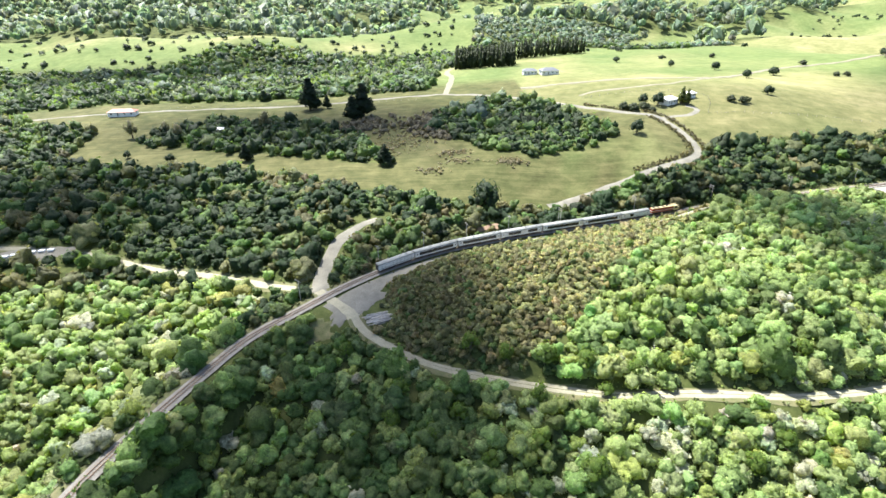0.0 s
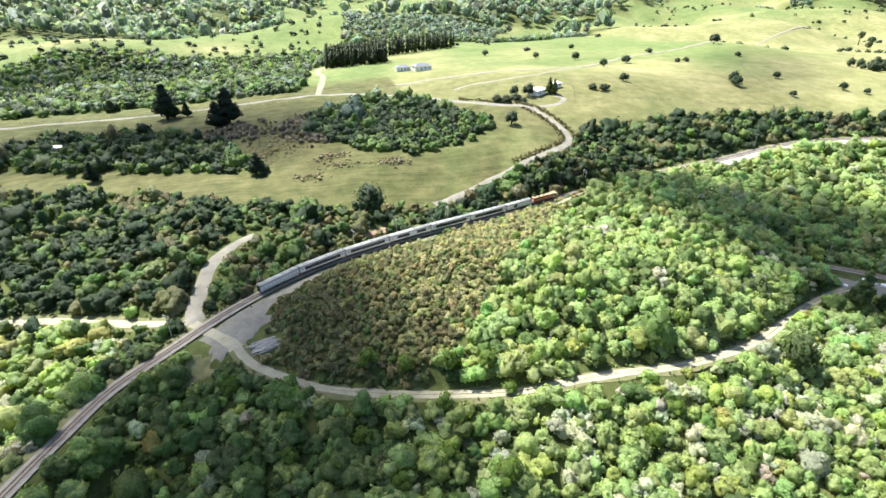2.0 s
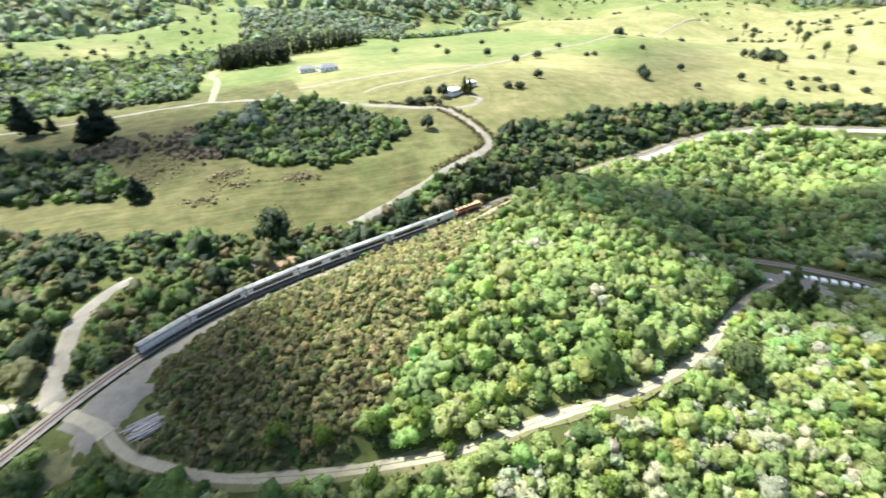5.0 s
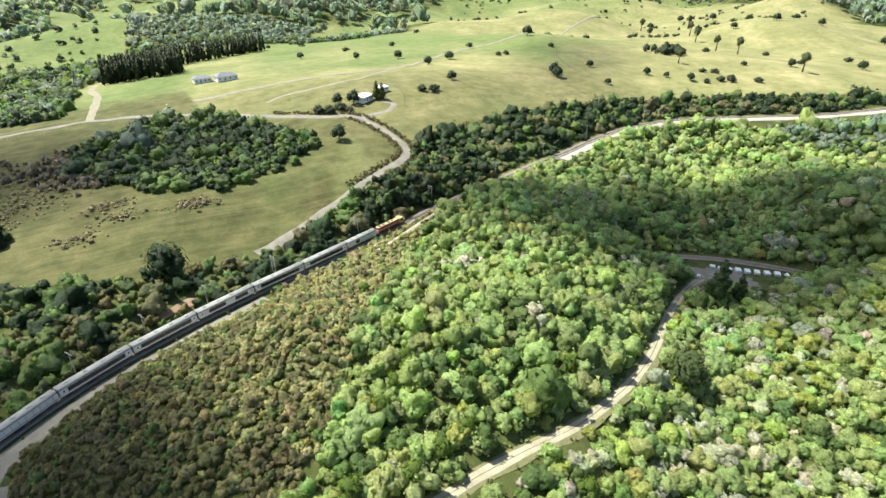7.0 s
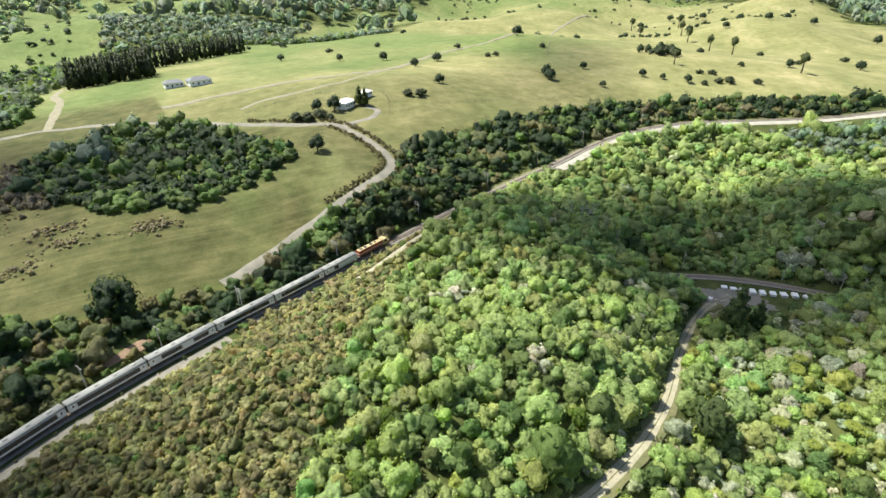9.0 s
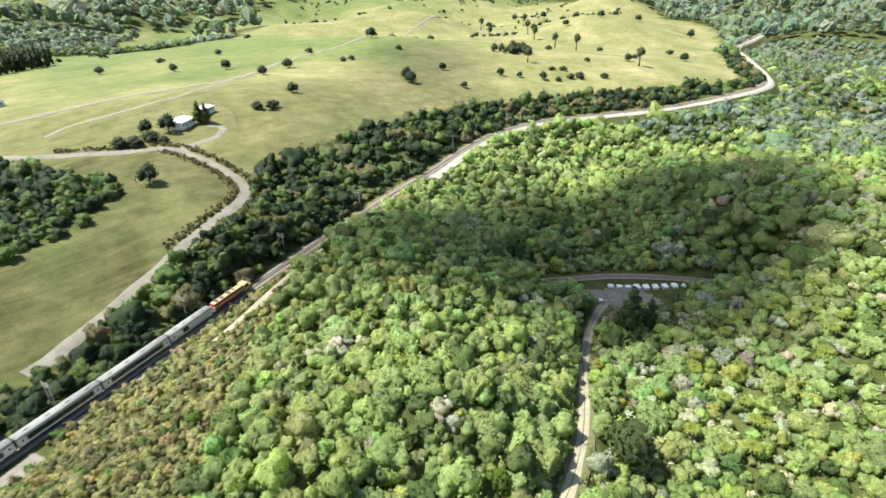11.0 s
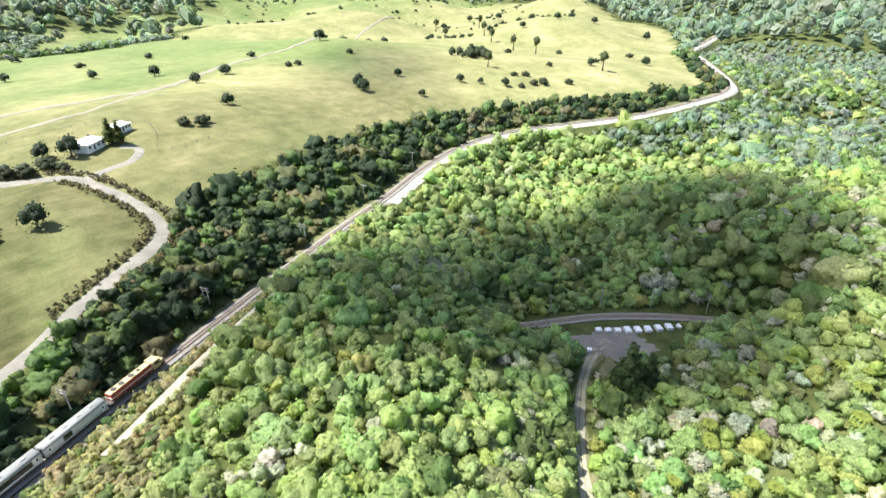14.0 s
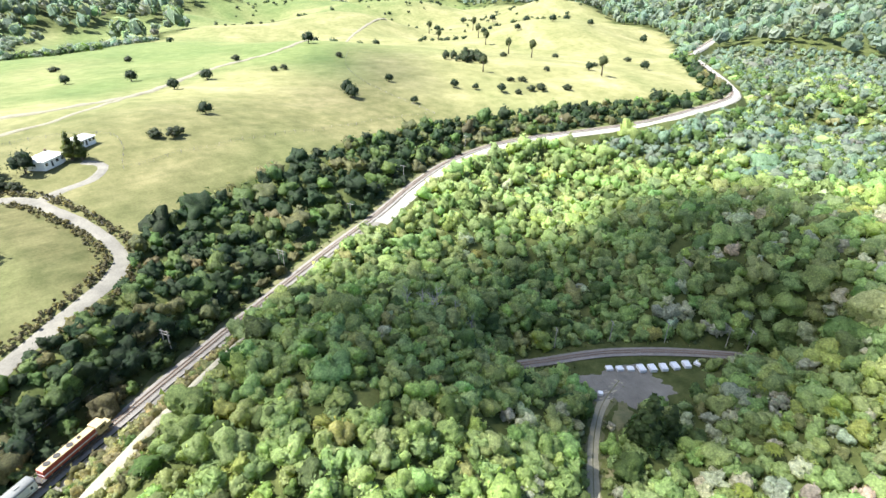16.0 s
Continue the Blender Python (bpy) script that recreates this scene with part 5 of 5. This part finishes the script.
# ---- houses ----
def house(name, label, w, d, h, roof_mat, m, chimney=False):
    t = thing(name, m, label, "house")
    part("wall", boxes((-w / 2, w / 2, -d / 2, -d / 2 + 0.25, -0.6, h), (-w / 2, w / 2, d / 2 - 0.25, d / 2, -0.6, h), (-w / 2, -w / 2 + 0.25, -d / 2 + 0.25, d / 2 - 0.25, -0.6, h), (w / 2 - 0.25, w / 2, -d / 2 + 0.25, d / 2 - 0.25, -0.6, h)), WHITEPAINT, t)
    bm = bmesh.new()
    e, rh, k = 0.5, d * 0.24, w / 2 - d * 0.42
    lo = [bm.verts.new(p) for p in ((-w / 2 - e, -d / 2 - e, h), (w / 2 + e, -d / 2 - e, h), (w / 2 + e, d / 2 + e, h), (-w / 2 - e, d / 2 + e, h))]
    r = [bm.verts.new((-k, 0, h + rh)), bm.verts.new((k, 0, h + rh))]
    for f in ((lo[0], lo[1], r[1], r[0]), (lo[2], lo[3], r[0], r[1]), (lo[1], lo[2], r[1]), (lo[3], lo[0], r[0]), lo[::-1]):
        bm.faces.new(f)
    roof = part("roof", bm, roof_mat, t, "hipped corrugated iron roof")
    if chimney:
        part("chimney", boxes((1.5, 2.1, -0.3, 0.3, h + rh * 0.4, h + rh + 0.7)), CLAY, roof)
    for s in (-1, 1):
        for k in range(4):
            x = -w / 2 + w * (k + 0.5) / 4
            y = s * d / 2
            if k == 1 and s < 0:
                part("door", boxes((x - 0.45, x + 0.45, y - 0.04, y + 0.04, 0.0, 2.05)), UNDER, t)
            else:
                wd = part("window", boxes((x - 0.75, x + 0.75, y - 0.05, y + 0.05, 0.9, 2.1)), WHITEPAINT, t)
                part("pane", boxes((x - 0.65, x - 0.04, y - 0.07, y + 0.07, 1.0, 2.0), (x + 0.04, x + 0.65, y - 0.07, y + 0.07, 1.0, 2.0)), DARKGLASS, wd)
    for s in (-1, 1):
        x = s * w / 2
        wd = part("window", boxes((x - 0.05, x + 0.05, -0.8, 0.8, 0.9, 2.1)), WHITEPAINT, t)
        part("pane", boxes((x - 0.07, x + 0.07, -0.7, 0.7, 1.0, 2.0)), DARKGLASS, wd)
    return t


def at(x, y, deg, dz=0.0):
    return Matrix.Translation((x, y, ground_z(x, y) + dz)) @ Matrix.Rotation(radians(deg), 4, "Z")


house("farmhouse", "small white weatherboard farmhouse with pale iron roof", 11, 7.5, 2.9, IRONROOF, at(147, 351, 35, 0.5), True)
house("shed", "pale farm shed with iron roof behind the house", 8, 5.5, 2.6, IRONROOF, at(164, 361, 30, 0.5))
house("cottage", "white cottage with a red iron roof by the road", 19, 7.5, 2.8, REDROOF, at(-240, 400, 8, 0.5))
house("outbuilding", "small white outbuilding among the trees", 6, 4.5, 2.5, IRONROOF, at(-150, 352, 12, 0.4))
house("far_farmhouse", "white farmhouse with a dark roof beside a yard", 15, 9, 3.0, DARKROOF, at(92, 478, 10, 0.5))
house("far_shed", "low grey farm shed beside the far house", 12, 7, 3.0, DARKROOF, at(76, 482, 4, 0.5))

# ---- poles and wires ----
def pole(double, arms, m, label):
    t = thing("utility_pole", m, label, "utility pole", "line poles")
    xs = (-0.9, 0.9) if double else (0.0,)
    for x in xs:
        part("post", rod(bmesh.new(), (x, 0, -0.8), (x, 0, 8.2), 0.15, 0.11, 9), POLEWOOD, t)
    for k in range(arms):
        z = 7.7 - 0.9 * k
        arm = part("crossarm", boxes((-1.6, 1.6, -0.06, 0.06, z, z + 0.14)), POLEWOOD, t)
        for x in (-1.4, -0.5, 0.5, 1.4):
            part("insulator", rod(bmesh.new(), (x, 0, z + 0.14), (x, 0, z + 0.34), 0.06, 0.04, 7), PORCELAIN, arm)
    return t


tdir = np.gradient(RAIL, axis=0)


def pole_by_rail(x, y, off, double, arms):
    k = int(np.argmin(np.hypot(RAIL[:, 0] - x, RAIL[:, 1] - y)))
    a = math.atan2(tdir[k, 1], tdir[k, 0])
    px, py = RAIL[k, 0] - math.sin(a) * off, RAIL[k, 1] + math.cos(a) * off
    pole(double, arms, Matrix.Translation((px, py, ground_z(px, py))) @ Matrix.Rotation(a + math.pi / 2, 4, "Z"), "twin-post grey timber line pole with crossarms" if double else "grey timber line pole beside the railway")
    return Vector((px, py, ground_z(px, py) + 7.9))


tops = [pole_by_rail(x, y, o, d, n) for x, y, o, d, n in ((-45, 151, 5.5, False, 1), (-22, 175, 5.0, False, 1), (-6, 187, 5.0, False, 1), (12, 196, 5.0, False, 1), (30, 203, 5.0, False, 1), (54, 211, 5.5, True, 2),
                                                       (92, 224, 6.0, True, 2), (134, 238, 6.0, True, 2), (180, 252, 6.0, True, 2), (222, 263, 6.0, False, 1), (270, 277, 6.0, False, 1), (330, 284, 6, False, 1), (400, 262, 6, False, 1))]
for a, b in zip(tops, tops[1:]):
    t = thing("overhead_wire", Matrix.Identity(4), "thin overhead line sagging between poles", "wire", "overhead wires")
    for off in (-0.6, 0.6):
        bm = bmesh.new()
        side = Vector((-(b - a).y, (b - a).x, 0)).normalized() * off
        pts = [a.lerp(b, k / 8) + side + Vector((0, 0, -1.1 * (1 - (2 * k / 8 - 1) ** 2))) for k in range(9)]
        for p, q in zip(pts, pts[1:]):
            rod(bm, p, q, 0.018, 0.018, 4)
        part("strand", bm, WIRE, t)
for x, y in ((237, 163), (248, 148), (258, 131), (222, 176), (261, 125)):
    pole(False, 1, Matrix.Translation((x, y, ground_z(x, y))) @ Matrix.Rotation(0.7, 4, "Z"), "grey timber line pole beside the lower railway")


# ---- white wrapped stacks on the gravel pad ----
def stack(m, w, d, h):
    t = thing("wrapped_stack", m, "white plastic-wrapped stack lying on gravel", "wrapped stack", "white wrapped stacks")
    part("wrap", boxes((-w / 2, w / 2, -d / 2, d / 2, 0.12, h), bev=0.09), WRAP, t)
    part("pallet", boxes(*[(-w / 2, w / 2, -d / 2 + k * d / 2 - (0.1 if k else 0) - (0.02 if k == 2 else 0), -d / 2 + k * d / 2 + 0.1, 0.0, 0.12) for k in range(3)]), POLEWOOD, t, "timber pallet runners")


for k in range(9):
    f = k / 8
    x, y = 223.0 + 20.0 * f - 1.6 * math.sin(f * 3), 157.5 - 21.5 * f
    s = 1.0 if k < 3 or k == 8 else 1.55
    stack(at(x, y, -47 + 40 * (k == 8) + 5 * math.sin(k * 2.3), 0.15), 2.1, 1.9 * s, 0.9 + 0.25 * (s > 1))
for k in range(7):
    stack(at(-190 + 3.4 * k, 198 + 0.9 * k, 14, 0.15), 2.6, 1.7, 0.9)
stack(at(210, 155, 30, 0.15), 1.4, 1.4, 1.0)

# ---- log pile ----
pile = thing("log_pile", at(-20.5, 142.5, 24), "heap of weathered grey logs and sleepers beside the track", "log pile")
rs = np.random.RandomState(71)
for k in range(38):
    lay = k // 15
    y = -3.0 + (k % 15) * 0.42 + rs.uniform(-0.12, 0.12)
    L, x0, yaw = rs.uniform(2.2, 4.4), rs.uniform(-1.4, 1.4), rs.uniform(-0.25, 0.25)
    z = 0.2 + lay * 0.36
    c, s = math.cos(yaw) * L, math.sin(yaw) * L
    part("log", rod(bmesh.new(), (x0 - c, y - s * 0.3, z), (x0 + c, y + s * 0.3, z + rs.uniform(-0.1, 0.15)), 0.2, 0.17, 8), DEADWOOD, pile)


# ---- fences ----
def fence(points, label, gap=6.0):
    """Timber posts with three wires."""
    line = curve(points, 2.0)
    run = np.r_[0, np.cumsum(np.linalg.norm(np.diff(line, axis=0), axis=1))]
    s = np.arange(0, run[-1], gap)
    px, py = np.interp(s, run, line[:, 0]), np.interp(s, run, line[:, 1])
    pz = land(px, py)
    t = tagged(new("fence"), label, "fence", "farm fences")
    me = bpy.data.meshes.new("post")
    bm = rod(bmesh.new(), (0, 0, -0.3), (0, 0, 1.25), 0.09, 0.08, 7)
    bm.to_mesh(me)
    bm.free()
    me.materials.append(POLEWOOD)
    for x, y, z in zip(px, py, pz):
        o = new("post", me)
        o.parent = t
        o.location = (x, y, z)
    for h in (0.45, 0.8, 1.12):
        bm = bmesh.new()
        for i in range(len(s) - 1):
            rod(bm, (px[i], py[i], pz[i] + h), (px[i + 1], py[i + 1], pz[i + 1] + h), 0.015, 0.015, 3)
        part("fence_wire", bm, WIRE, t)


fence([(166, 333), (200, 336), (240, 338), (280, 338), (320, 337), (352, 330)], "post-and-wire fence across the pasture")
fence([(143, 300), (142, 315), (135, 330), (128, 336)], "post-and-wire fence along the farm road")
fence([(352, 330), (352, 362), (360, 400), (390, 450), (440, 500)], "post-and-wire fence climbing the pasture")
fence([(168, 338), (175, 352), (176, 368), (158, 378), (125, 380), (95, 375)], "post-and-wire fence round the house paddock")
fence([(-20, 408), (-60, 418), (-100, 424), (-160, 430), (-217, 423)], "post-and-wire fence along the meadow road")
